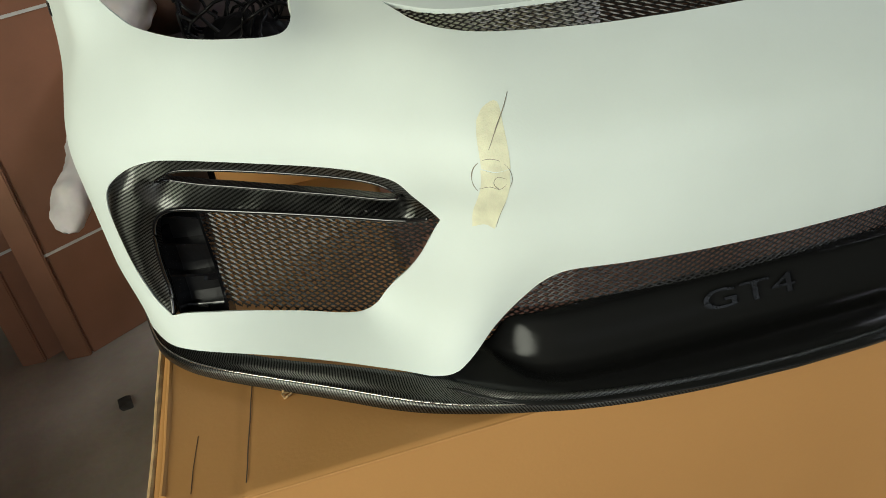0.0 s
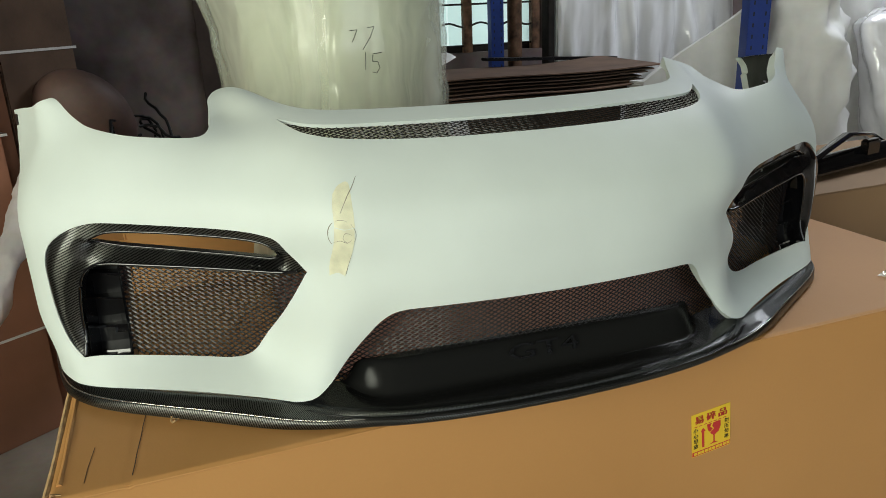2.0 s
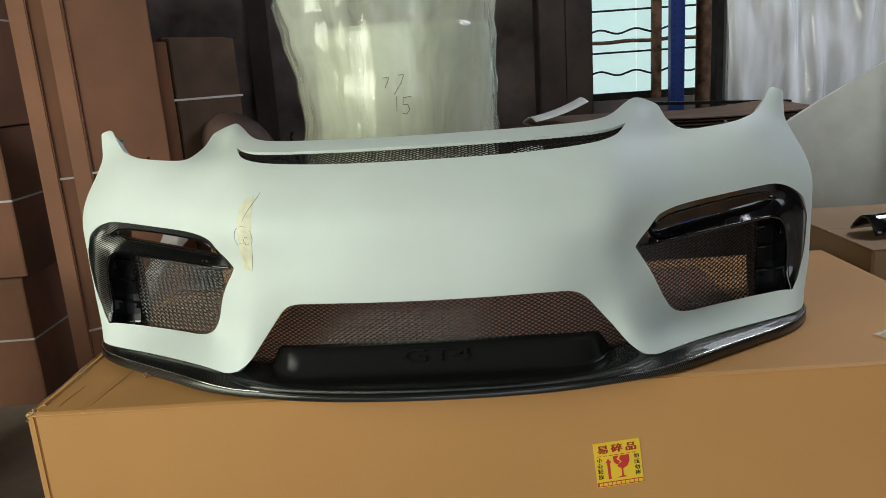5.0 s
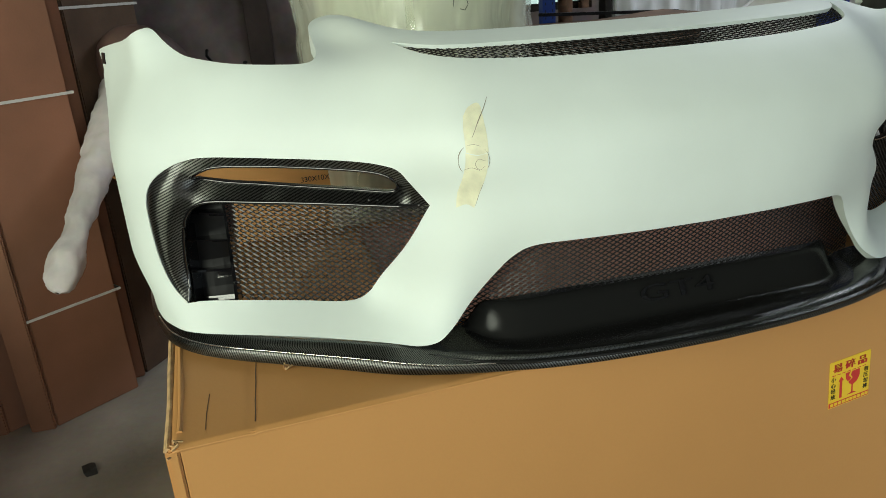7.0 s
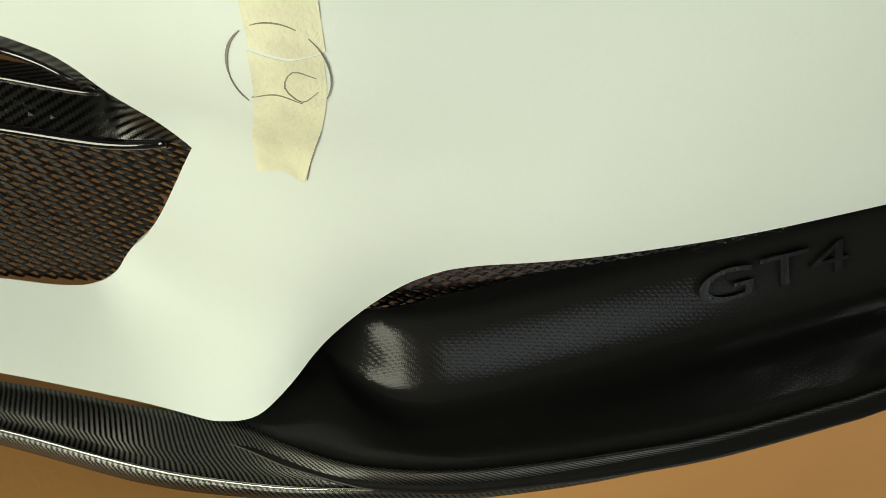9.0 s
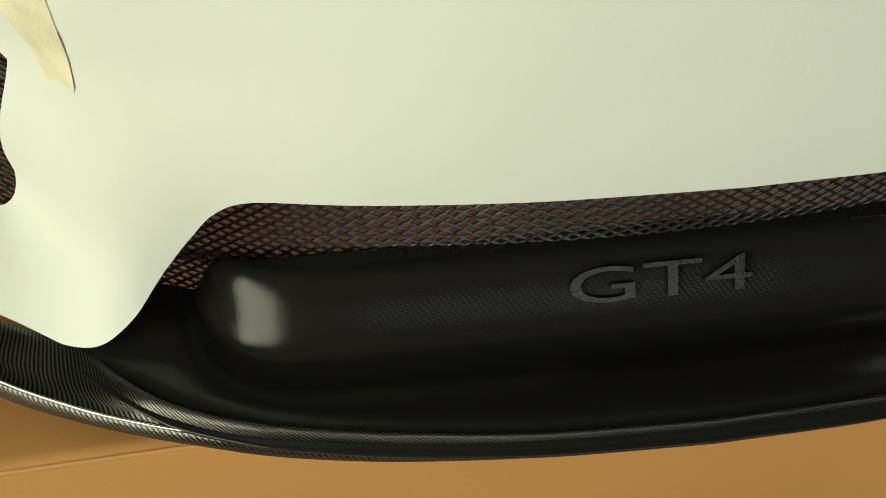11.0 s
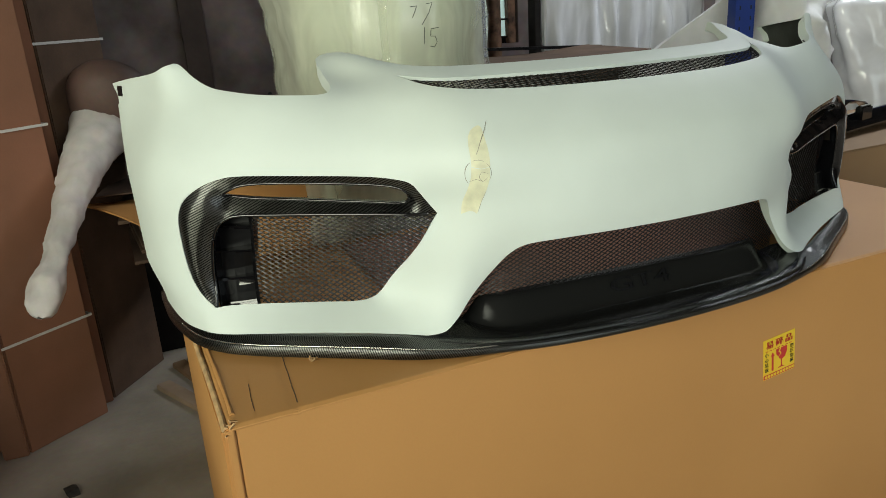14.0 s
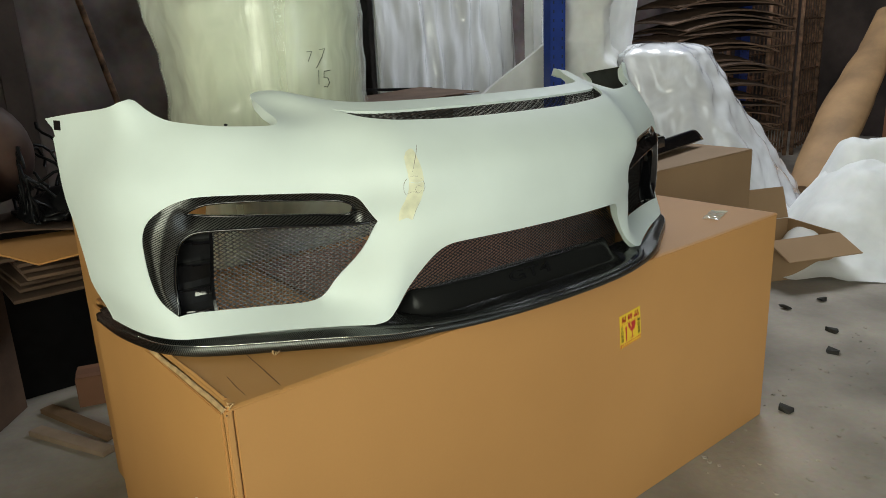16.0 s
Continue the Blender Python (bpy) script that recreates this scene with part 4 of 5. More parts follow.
BOX_L, BOX_D = 2.055, 0.86
big = thing("carton", pose(0, 0, 0), "large brown cardboard shipping carton carrying the bumper", "carton")
big.location.z = 0
bm = block((0.022, 0, GROUND), (BOX_L - 0.006, 0.007, H - 0.003), 0.002)
part("front_panel", bm, CARD, big, "smooth brown front panel")
part("back_panel", block((0.01, BOX_D - 0.007, GROUND), (BOX_L - 0.006, BOX_D, H - 0.003), 0.002), CARD, big)
part("side_panel", block((0.0, 0.012, GROUND), (0.007, BOX_D - 0.002, H - 0.012), 0.002), CARD, big)
part("side_panel", block((BOX_L - 0.0055, 0.002, GROUND), (BOX_L, BOX_D - 0.002, H - 0.003), 0.002), CARD, big)
# folded front-left corner strip with a dark gap beside it
part("corner_fold", block((0.004, 0.0005, GROUND), (0.0205, 0.010, H - 0.004), 0.003), CARD, big, "worn corner fold")


def top_sag(s, t):
    x, y = 0.012 + s * (BOX_L - 0.014), -0.0004 + t**2.5 * (BOX_D - 0.003)
    dip = -0.002 * math.sin(math.pi * t) * math.sin(math.pi * s)
    dip += -0.0022 * math.exp(-(((x - 0.122 - 0.07 * y) / 0.004) ** 2))
    dip -= 0.0035 * math.exp(-((max(y, 0) / 0.0028) ** 2))
    return Vector((x, y, H - 0.0005 + min(0, dip)))


part("top_panel", sheet(top_sag, 260, 24, 0.004), CARD, big, "brown top panel with a pressed crease", smooth=True)
# raised double edge of the tucked side flap
def flap_edge(s, t, lift=0.0, x0=0.0):
    y = 0.004 + s * 0.66
    return Vector((x0 + 0.012 * t + 0.0012 * math.sin(s * 9), y, H - 0.008 + lift + 0.006 * math.sin(t * math.pi) + 0.0008 * math.sin(s * 23 + x0 * 90)))


part("side_flap", sheet(lambda s, t: flap_edge(s, t, 0.002, 0.0), 60, 4, 0.004), CARD_EDGE, big, "frayed edge of the tucked side flap")
part("side_flap", sheet(lambda s, t: flap_edge(s * 0.9 + 0.05, t, 0.005, 0.016), 60, 4, 0.003), CARD, big)
bm = bmesh.new()
for k in range(14):
    p = Vector((0.010 + random.uniform(-0.008, 0.012), 0.006 + random.uniform(-0.006, 0.012), H - 0.004 + random.uniform(-0.012, 0.006)))
    block((-0.006, -0.0015, -0.001), (0.006, 0.0015, 0.001), bm=bm, turn=Matrix.Translation(p) @ pose(0, 0, 0, random.uniform(0, 360), random.uniform(0, 360), random.uniform(0, 360)))
part("torn_corner", bm, CARD_EDGE, big, "torn fibres at the corner")
# creases in the top near the side
part("pressed_crease", tube([(0.058, 0.03, H - 0.0002), (0.060, 0.07, H - 0.0002), (0.066, 0.13, H - 0.0002)], 0.0006, 6, flat=0.5), CARD_DARK, big)
pts = [Vector((0.127 + 0.030 * k / 12 + 0.0004 * math.sin(k * 2.1), 0.022 + 0.34 * k / 12, H - 0.0002)) for k in range(13)]
part("pressed_crease", tube(pts, 0.0009, 6, flat=0.5), CARD_DARK, big)
bm = bmesh.new()
for k in range(9):
    a = k * 0.7
    p = Vector((0.19 + 0.008 * math.cos(a) * (k / 9), 0.165 + 0.010 * math.sin(a), H + 0.003))
    block((-0.004, -0.001, -0.0015), (0.005, 0.001, 0.0012), bm=bm, turn=Matrix.Translation(p) @ pose(0, 0, 0, 20, k * 20, k * 47))
tagged(link("cardboard_scrap", bm, CARD_EDGE), "small torn scrap of brown cardboard on the carton", "scrap")

tp = thing("tape_patch", pose(1.885, 0.14, H + 0.0008, 0, 0, 18), "crumpled strip of clear packing tape on the carton top", "tape")
part("strip", sheet(lambda a, b: Vector((-0.07 + 0.14 * a, -0.028 + 0.056 * b, 0.003 * abs(math.sin(7 * a + 3 * b)))), 24, 10, 0.0004), FILM, tp)

# added reddish-brown sheet: stands in for shade on the carton top inside the bumper
us = thing("cardboard_sheet", pose(0.850, -0.020, H + 0.001, 0, 0, -2.5), "added reddish-brown sheet standing in for shade under the hollow bumper", "cardboard sheet")
def shade_sheet(a, b):
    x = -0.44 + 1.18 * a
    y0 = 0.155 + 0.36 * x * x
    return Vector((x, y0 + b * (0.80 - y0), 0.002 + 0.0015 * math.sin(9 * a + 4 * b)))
part("sheet", sheet(shade_sheet, 30, 10, 0.003), CARD_OLD, us)

# fragile label on the front panel
fl = thing("warning_label", pose(1.2155, -0.0012, 0.6415, 90, 0, 0) @ pose(0, 0, 0, 0, 0, 5.5), "yellow and red printed fragile sticker on the carton front", "sticker")
part("paper", block((-0.0485, -0.0515, -0.0006), (0.0485, 0.0515, 0), 0.0002), YELLOW, fl, "yellow printed paper")


def print_bars(rows, z0=0.0003):
    bm = bmesh.new()
    for x0, x1, y0, y1 in rows:
        block((x0, y0, -0.0001), (x1, y1, z0), bm=bm)
    return bm


def sign_bm(body, size, x, y, bold=0.0, wide=1.0):
    bm = text_bm(body, size, 0.0002)
    if bold:
        copy = bm.copy()
        for dx in (-bold, bold):
            more = copy.copy()
            more.transform(Matrix.Translation((dx, 0, 0)))
            me = bpy.data.meshes.new("tmp")
            more.to_mesh(me)
            more.free()
            bm.from_mesh(me)
            bpy.data.meshes.remove(me)
        copy.free()
    bm.transform(Matrix.Translation((x, y, 0.0003)) @ Matrix.Diagonal((wide, 1, 1, 1)))
    return bm


for body, cx in zip("\u6613\u788e\u54c1", (-0.029, 0.0, 0.029)):
    part("print", sign_bm(body, 0.0205, cx, 0.0345, 0.0010, 1.15), RED, fl)
part("print", print_bars([(-0.042 + 0.012 * k, -0.034 + 0.012 * k, 0.0200, 0.0215) for k in range(7)]), RED, fl)
part("print", print_bars([(-0.0478, 0.0478, -0.0500, -0.0395)]), RED, fl)
part("print", print_bars([(-0.044 + 0.0092 * k, -0.0365 + 0.0092 * k, -0.0480, -0.0415) for k in range(10)], 0.0005), YELLOW, fl)
for side, column in ((-0.0385, "\u5c0f\u5fc3\u8f7b\u653e"), (0.0385, "\u52ff\u538b\u52ff\u6454")):
    for k, body in enumerate(column):
        part("print", sign_bm(body, 0.0115, side, 0.0115 - 0.0130 * k, 0.0003), INK, fl)
# arrow and broken goblet
part("print", raw([(-0.0235, -0.034, 0.0004), (-0.0175, -0.034, 0.0004), (-0.0175, 0.004, 0.0004), (-0.014, 0.004, 0.0004), (-0.0205, 0.014, 0.0004), (-0.027, 0.004, 0.0004), (-0.0235, 0.004, 0.0004)], [range(7)]), RED, fl)
cup = [(-0.0105, 0.018, 0.0004), (0.002, 0.018, 0.0004), (-0.003, 0.010, 0.0004), (0.004, 0.004, 0.0004), (0.000, -0.001, 0.0004), (-0.004, -0.002, 0.0004), (-0.009, 0.004, 0.0004)]
part("print", raw(cup, [range(7)]), RED, fl)
cup = [(0.0055, 0.018, 0.0004), (0.0235, 0.018, 0.0004), (0.0235, 0.004, 0.0004), (0.018, -0.008, 0.0004), (0.0085, -0.013, 0.0004), (0.0085, -0.029, 0.0004), (0.018, -0.033, 0.0004), (-0.006, -0.033, 0.0004), (0.005, -0.029, 0.0004), (0.005, -0.012, 0.0004), (-0.001, -0.008, 0.0004), (-0.003, -0.004, 0.0004), (0.007, 0.003, 0.0004), (0.002, 0.010, 0.0004)]
part("print", raw(cup, [range(14)]), RED, fl)

ol = thing("round_label", pose(-0.0012, 0.20, 0.50, 90, 0, -90), "small white oval sticker on the carton side", "sticker")
part("paper", lathe([(0.0, -0.0004), (0.045, -0.0004), (0.045, 0.0003), (0.0, 0.0003)], 32), PAPER, ol)
part("print", print_bars([(-0.022, 0.018, -0.012, 0.012)], 0.0006), INK, ol)

carton("carton", (1.03, 0.61, 0.826), pose(2.105, 0.672, 0), "brown cardboard carton standing behind the large one, its shade put into the colour", CARD_SHADED)


# ---------------------------------------------------------------- left side: strapped carton bundles
def strap_round(w, d, z, wd=0.009):
    """A flat band once round a bundle of that width and depth."""
    bm = bmesh.new()
    e = 0.003
    for a, b in (((-e, -e, z), (w + e, -0.0005, z + wd)), ((-e, d + 0.0005, z), (w + e, d + e, z + wd)), ((-e, -0.0005, z), (-0.0005, d + 0.0005, z + wd)), ((w + 0.0005, -0.0005, z), (w + e, d + 0.0005, z + wd))):
        block(a, b, bm=bm)
    return bm


def carton_bundle(m, size, layers, straps, label, mat=None):
    """Flattened cartons on end, tied together by straps."""
    w, d, h = size
    ob = thing("carton_bundle", m, label, "carton bundle", "strapped carton bundles")
    t = d / layers
    for k in range(layers):
        dx = random.uniform(-0.01, 0.01)
        part("flat_carton", block((0.012 + dx, k * t + 0.001, 0), (w - 0.012 + dx, (k + 1) * t - 0.002, h - random.uniform(0, 0.02)), 0.004), mat or CARD_OLD, ob)
    part("edge_strip", block((0.0, 0.0, 0.0), (0.080, 0.018, h - 0.03), 0.004, turn=pose(0.008, 0.006, 0, 0, 0, 141.5)), CARD_OLD, ob, "folded edge of the bundle")
    for z in straps:
        part("strap", strap_round(w, d, z), STRAP, ob, "white plastic strap")
    return ob


carton_bundle(pose(-0.546, 1.57, 0, 0, 0, 34), (0.33, 0.065, 2.75), 2, (0.40, 1.10), "tall flattened brown cartons tied with white straps")
carton_bundle(pose(-0.70, 1.60, 0, 0, 0, 34), (0.40, 0.085, 2.7), 2, (0.42, 1.08), "tall flattened brown cartons tied with white straps")
# the shadow on the shorter bundle is put into its dark cardboard colour
carton_bundle(pose(-0.27, 1.84, 0, 0, 0, 52), (0.36, 0.10, 1.64), 2, (1.36,), "shorter bundle of cartons with one strap, darkened as in shadow", CARD_DARK)
for z0, h, dx in ((0, 0.62, 0.0), (0.675, 0.66, 0.03), (1.345, 0.9, -0.02)):
    ob = carton("carton", (0.95, 0.55, h), pose(-2.03 + dx, 1.79, z0, 0, 0, 2), "stacked brown carton tied with a white strap", CARD_OLD, "cartons stacked by the bundles")
    part("strap", strap_round(0.95, 0.55, h * 0.52), STRAP, ob, "white plastic strap")
pb_ = thing("chipboard_offcut", pose(-0.92, 1.10, 0.0, 0, 5, 12), "pale chipboard offcut standing on the floor", "board")
part("board", block((-0.62, -0.022, 0), (0, 0, 0.735), 0.002, jitter=0.004), PALE, pb_)
part("board", block((-0.60, 0.004, 0), (-0.02, 0.024, 0.70), 0.002, jitter=0.004), PALE, pb_)

# ---------------------------------------------------------------- foam-wrapped shell and dark heap behind the carton
def lumpy(bm, amp, freq, seed=0.0):
    bm.normal_update()
    for v in bm.verts:
        n = noise.fractal(v.co * freq + Vector((seed, seed * 2, 0)), 1.0, 2.0, 4)
        v.co += v.normal * amp * n
    return bm


def fine(profile, n=6):
    """The same outline with n steps between its corners."""
    out = []
    for (r0, z0), (r1, z1) in zip(profile, profile[1:]):
        out += [(r0 + (r1 - r0) * k / n, z0 + (z1 - z0) * k / n) for k in range(n)]
    return out + [profile[-1]]


fw = thing("wrapped_shell", pose(0, 0, 0), "brown plastic shell sleeved in white foam, leaning down", "packed part")
pts = [Vector((-0.06, 2.02, 1.12)).lerp(Vector((-0.385, 1.36, 0.56)), k / 78) + Vector((0, 0, 0.05 * math.sin(math.pi * k / 78))) for k in range(79)]
rad = [herm([0, 5, 10, 14, 18, 20, 21.5, 23, 24.5, 25.5, 26], [0.122, 0.110, 0.082, 0.062, 0.048, 0.037, 0.040, 0.057, 0.056, 0.038, 0.003], k / 3) for k in range(79)]
part("foam_sleeve", lumpy(lumpy(tube(pts, 0.1, 40, radii=[float(r) for r in rad], flat=0.8), 0.010, 13.0, 3), 0.004, 34.0, 8), SLEEVE, fw, "thin white foam sleeve", smooth=True)
bm = bmesh.new()
bmesh.ops.create_uvsphere(bm, u_segments=32, v_segments=18, radius=1)
bm.transform(pose(-0.05, 2.0, 1.09, 35, 10, -20) @ Matrix.Diagonal((0.185, 0.135, 0.235, 1)))
part("shell_body", bm, FOAM_BROWN, fw, "curved brown plastic shell", smooth=True)

heap = tagged(new("flat_cartons"), "pile of dark flattened cartons on the floor", "carton pile")
heap.location = (0, 1.78, GROUND)
# black block added for the dark space under the pile
part("base_carton", block((-0.20, 0.42, 0), (0.34, 0.80, 0.60), 0.006), BLACK, heap, "black block standing in for the darkness under the flat cartons")
for k in range(7):
    z = 0.605 + k * 0.024
    a, b = random.uniform(-0.05, 0.03), random.uniform(-0.03, 0.03)
    part("flat_carton", block((-0.06 + a, -0.16 + b, z), (0.31 + a, 0.60 + b, z + 0.012), 0.002, turn=pose(0, 0, 0, random.uniform(-0.6, 0.6), random.uniform(-0.6, 0.6), random.uniform(-4, 4))), CARD_DARK, heap)
cs = thing("cardboard_sheet", pose(-0.03, 1.35, 0.83, 0, 0, 0), "loose brown cardboard sheet sticking out over the pile", "cardboard sheet")
part("sheet", sheet(lambda s, t: Vector((-0.20 * t + s * (0.30 + 0.20 * t), 0.50 * t, 0.012 * math.sin(3 * t + 2 * s))), 10, 10, 0.006), CARD, cs)
cs = thing("cardboard_sheet", pose(-0.02, 1.75, 0.86, -2, 3, -10), "loose brown cardboard sheet sticking out over the pile", "cardboard sheet")
part("sheet", sheet(lambda s, t: Vector((-0.16 + 0.42 * s, 0.42 * t, 0.03 * s * t + 0.01 * math.sin(4 * s))), 10, 10, 0.005), CARD_DARK, cs)

wires = thing("cable_tangle", pose(0.17, 1.92, 0.885), "tangle of thin black cables on the carton pile", "cables")
rw = random.Random(5)
for k in range(36):
    p = Vector((rw.uniform(-0.14, 0.2), rw.uniform(-0.12, 0.14), 0.01))
    d = Vector((rw.uniform(-1, 1), rw.uniform(-0.6, 0.6), rw.uniform(0.4, 1.5))).normalized()
    path = [p.copy()]
    for _ in range(14):
        d = (d + Vector((rw.uniform(-0.6, 0.6), rw.uniform(-0.5, 0.5), rw.uniform(-0.65, 0.35)))).normalized()
        p = p + d * 0.034
        p.x, p.y, p.z = min(max(p.x, -0.12), 0.26), min(max(p.y, -0.16), 0.2), max(p.z, 0.0)
        path.append(p.copy())
    part("cable", tube(path, 0.006, 6), BLACK, wires, smooth=True)
part("rubber_sheet", lumpy(sheet(lambda s, t: Vector((-0.14 + 0.36 * s, -0.15 + 0.3 * t, 0.10 * math.sin(math.pi * s) * math.sin(math.pi * t))), 24, 20, 0.004), 0.02, 12.0), BLACK, wires, smooth=True)

tc_ = carton("carton", (0.39, 0.24, 0.985), pose(0.085, 1.09, 0), "brown carton with printed dimensions standing behind the bumper")
bm = text_bm("330X10X25", 0.021, 0.0004)
bm.transform(pose(0.318, -0.0012, 0.866, 90, 0, 0))
part("print", bm, INK, tc_, "dark printed dimensions")
sc = carton("carton", (0.17, 0.14, 0.13), pose(0.11, 1.95, 0.0, 0, 0, -18), "small brown open carton on the floor", CARD_OLD)
for x, y, a, l in ((0.01, 1.66, -66, 0.42), (0.07, 1.80, -72, 0.46)):
    pl = thing("floor_board", pose(x, y, 0.0, 0, 0, a), "short rough wooden board lying on the floor", "board")
    part("board", block((-l / 2, -0.028, 0), (l / 2, 0.028, 0.022), 0.002, jitter=0.003), PALE_WOOD if x < 0.05 else WOOD, pl)

# ---------------------------------------------------------------- foil roll in its bag
roll = thing("foil_roll", pose(0.77, 1.175, 0), "tall pale roll of packing foil in a clear bag", "foil roll")
part("roll", lathe([(0.0, 0), (0.292, 0), (0.296, 0.01), (0.296, 1.545), (0.29, 1.56), (0.06, 1.562), (0.055, 1.555), (0.0, 1.555)], 72, 0.012, 2), ROLL, roll, "pale green wound foil", smooth=False)
prof = [(0.300 + 0.004 * (k % 3), 0.05 + 1.52 * k / 30) for k in range(31)] + [(0.305, 1.60), (0.31, 1.66), (0.29, 1.72), (0.24, 1.78), (0.17, 1.86)]
bm = bmesh.new()
rings = []
for r, z in prof:
    ring_ = []
    for k in range(96):
        a = k * math.tau / 96
        fold = 0.010 * noise.fractal(Vector((math.cos(a) * 4, math.sin(a) * 4, z * 1.3)), 1.0, 2.0, 4)
        fold += 0.05 * max(0.0, z - 1.45) * math.sin(a * 9 + z * 4) + 0.06 * max(0, -math.cos(a)) * ease(1.3, 1.7, z) + 0.055 * max(0, -math.cos(a + 0.3)) ** 2
        q = max(r + abs(fold) + 0.004, 0.02)
        ring_.append(bm.verts.new((q * math.cos(a), q * math.sin(a), z)))
    rings.append(ring_)
for r0, r1 in zip(rings, rings[1:]):
    for k in range(96):
        bm.faces.new((r0[k], r0[(k + 1) % 96], r1[(k + 1) % 96], r1[k]))
part("bag", bm, FILM, roll, "crinkled clear plastic bag", smooth=True)
# digits written by hand with a marker: 7, 7, a stroke, 1 and 5
for x, z, k, pts in ((-0.020, 1.390, 0.8, [(-0.012, 0.016), (0.012, 0.018), (0.004, 0.0), (-0.006, -0.02)]), (0.026, 1.396, 0.8, [(-0.011, 0.015), (0.012, 0.018), (0.003, 0.0), (-0.004, -0.018)]), (0.012, 1.368, 0.9, [(0.012, 0.018), (-0.012, -0.016)]), (0.006, 1.325, 1.0, [(0.002, 0.022), (-0.001, -0.022)]), (0.032, 1.318, 1.2, [(0.016, 0.022), (-0.004, 0.020), (-0.006, 0.004), (0.006, 0.003), (0.010, -0.010), (0.002, -0.021), (-0.008, -0.018)])):
    curve = []
    for (x0, z0), (x1, z1) in zip(pts, pts[1:]):
        curve += [(x0 + (x1 - x0) * q / 5, z0 + (z1 - z0) * q / 5) for q in range(5)]
    curve.append(pts[-1])
    bent = [(0.3165 * math.sin((x + k * c0) / 0.3165 - 0.06), -0.3165 * math.cos((x + k * c0) / 0.3165 - 0.06), z + k * c1) for c0, c1 in curve]
    part("handwriting", tube(bent, 0.0010, 6), INK, roll, "black marker digits")

# ---------------------------------------------------------------- right side behind the bumper
def rack_upright(x, y, w, d, h, a):
    ob = thing("rack_upright", pose(x, y, 0, 0, 0, a), "blue painted steel rack upright with slots", "rack post", "blue rack uprights")
    part("post", block((-w / 2, -d / 2, 0.008), (w / 2, -d / 2 + 0.004, h), 0.001), BLUE, ob)
    part("post_side", block((-w / 2, -d / 2 + 0.0045, 0.008), (-w / 2 + 0.004, d / 2, h), 0.001), BLUE, ob)
    part("post_side", block((w / 2 - 0.004, -d / 2 + 0.0045, 0.008), (w / 2, d / 2, h), 0.001), BLUE, ob)
    part("foot_plate", block((-w / 2 - 0.02, -d / 2 - 0.02, 0), (w / 2 + 0.02, d / 2 + 0.02, 0.0075), 0.001), BLUE, ob)
    for k in range(18):
        z = 0.95 + k * 0.05
        for s in (-0.28, 0.28):
            part("slot", block((s * w - 0.0035, -d / 2 - 0.0006, z), (s * w + 0.0035, -d / 2 + 0.0002, z + 0.018)), INK, ob)
    return ob


rack_upright(2.87, 1.78, 0.105, 0.07, 3.6, -12)
rack_upright(2.60, 4.12, 0.10, 0.07, 3.6, 0)
rack_upright(6.75, 2.75, 0.11, 0.08, 3.6, -20)
pp = thing("steel_pipe", pose(2.90, 4.42, 0), "brown rusty steel pipe standing by the window", "pipe")
part("pipe", tube([(0, 0, 0), (0, 0, 3.4)], 0.058, 20), RUST, pp, smooth=True)
dk = thing("dark_cupboard", pose(1.64, 4.46, 0), "dark brown cupboard against the wall", "cupboard")
part("body", block((0, 0, 0.0), (0.42, 0.27, 2.7), 0.004), DARK_WALL, dk)
part("door", block((0.01, -0.018, 0.06), (0.207, -0.001, 2.66), 0.003), DARK_WALL, dk)
part("door", block((0.213, -0.018, 0.06), (0.41, -0.001, 2.66), 0.003), DARK_WALL, dk)
for x, w, z1 in ((-0.66, 0.17, 2.9), (0.50, 0.17, 3.0)):
    bd = thing("wall_board", pose(x, 4.70, 0, -1), "dark stained board leaning on the plaster wall", "board", "boards on the wall")
    part("board", block((0, 0, 0), (w, 0.025, z1), 0.003), DARK_WALL, bd)
rod = thing("iron_rod", pose(0, 0, 0), "rusty iron rod leaning on the wall", "rod")
part("rod", tube([(1.39, 4.42, 0.0), (0.84, 4.68, 2.9)], 0.022, 10), RUST, rod, smooth=True)

st = thing("sheet_stack", pose(1.32, 2.35, 0), "stack of dark cardboard sheets with curled ends", "sheet stack")
part("base_carton", block((0.05, 0.05, 0), (1.25, 0.65, 0.92), 0.006), CARD_DARK, st)
for k in range(11):
    z = 0.92 + 0.018 * k
    a, b, c = random.uniform(-0.08, 0.06), random.uniform(-0.05, 0.05), random.uniform(0.0, 0.05)
    part("flat_sheet", sheet(lambda s, t, z=z, a=a, b=b, c=c: Vector((0.02 + a + 1.42 * s, 0.02 + b + 0.62 * t, z + c * ease(0.6, 1.0, s) * (0.4 + t) + 0.006 * math.sin(6 * s + 9 * a))), 16, 4, 0.006), CARD_DARK, st)
pw = thing("paper_sheet", pose(1.36, 2.42, 1.17, 0, -6, 14), "curled white paper on the sheet stack", "paper")
part("sheet", sheet(lambda s, t: Vector((0.30 * s, 0.22 * t, 0.05 * s * s + 0.02 * math.sin(4 * t))), 12, 8, 0.0015), PAPER, pw, smooth=True)
fr = thing("foam_lump", pose(1.22, 1.62, 0.0), "crumpled white foam bag behind the bumper", "foam")
part("bag", lumpy(lathe([(0.0, 0), (0.13, 0.02), (0.16, 0.4), (0.15, 0.85), (0.12, 1.02), (0.06, 1.08), (0, 1.09)], 32), 0.03, 7.0, 4), FOAM, fr, smooth=True)


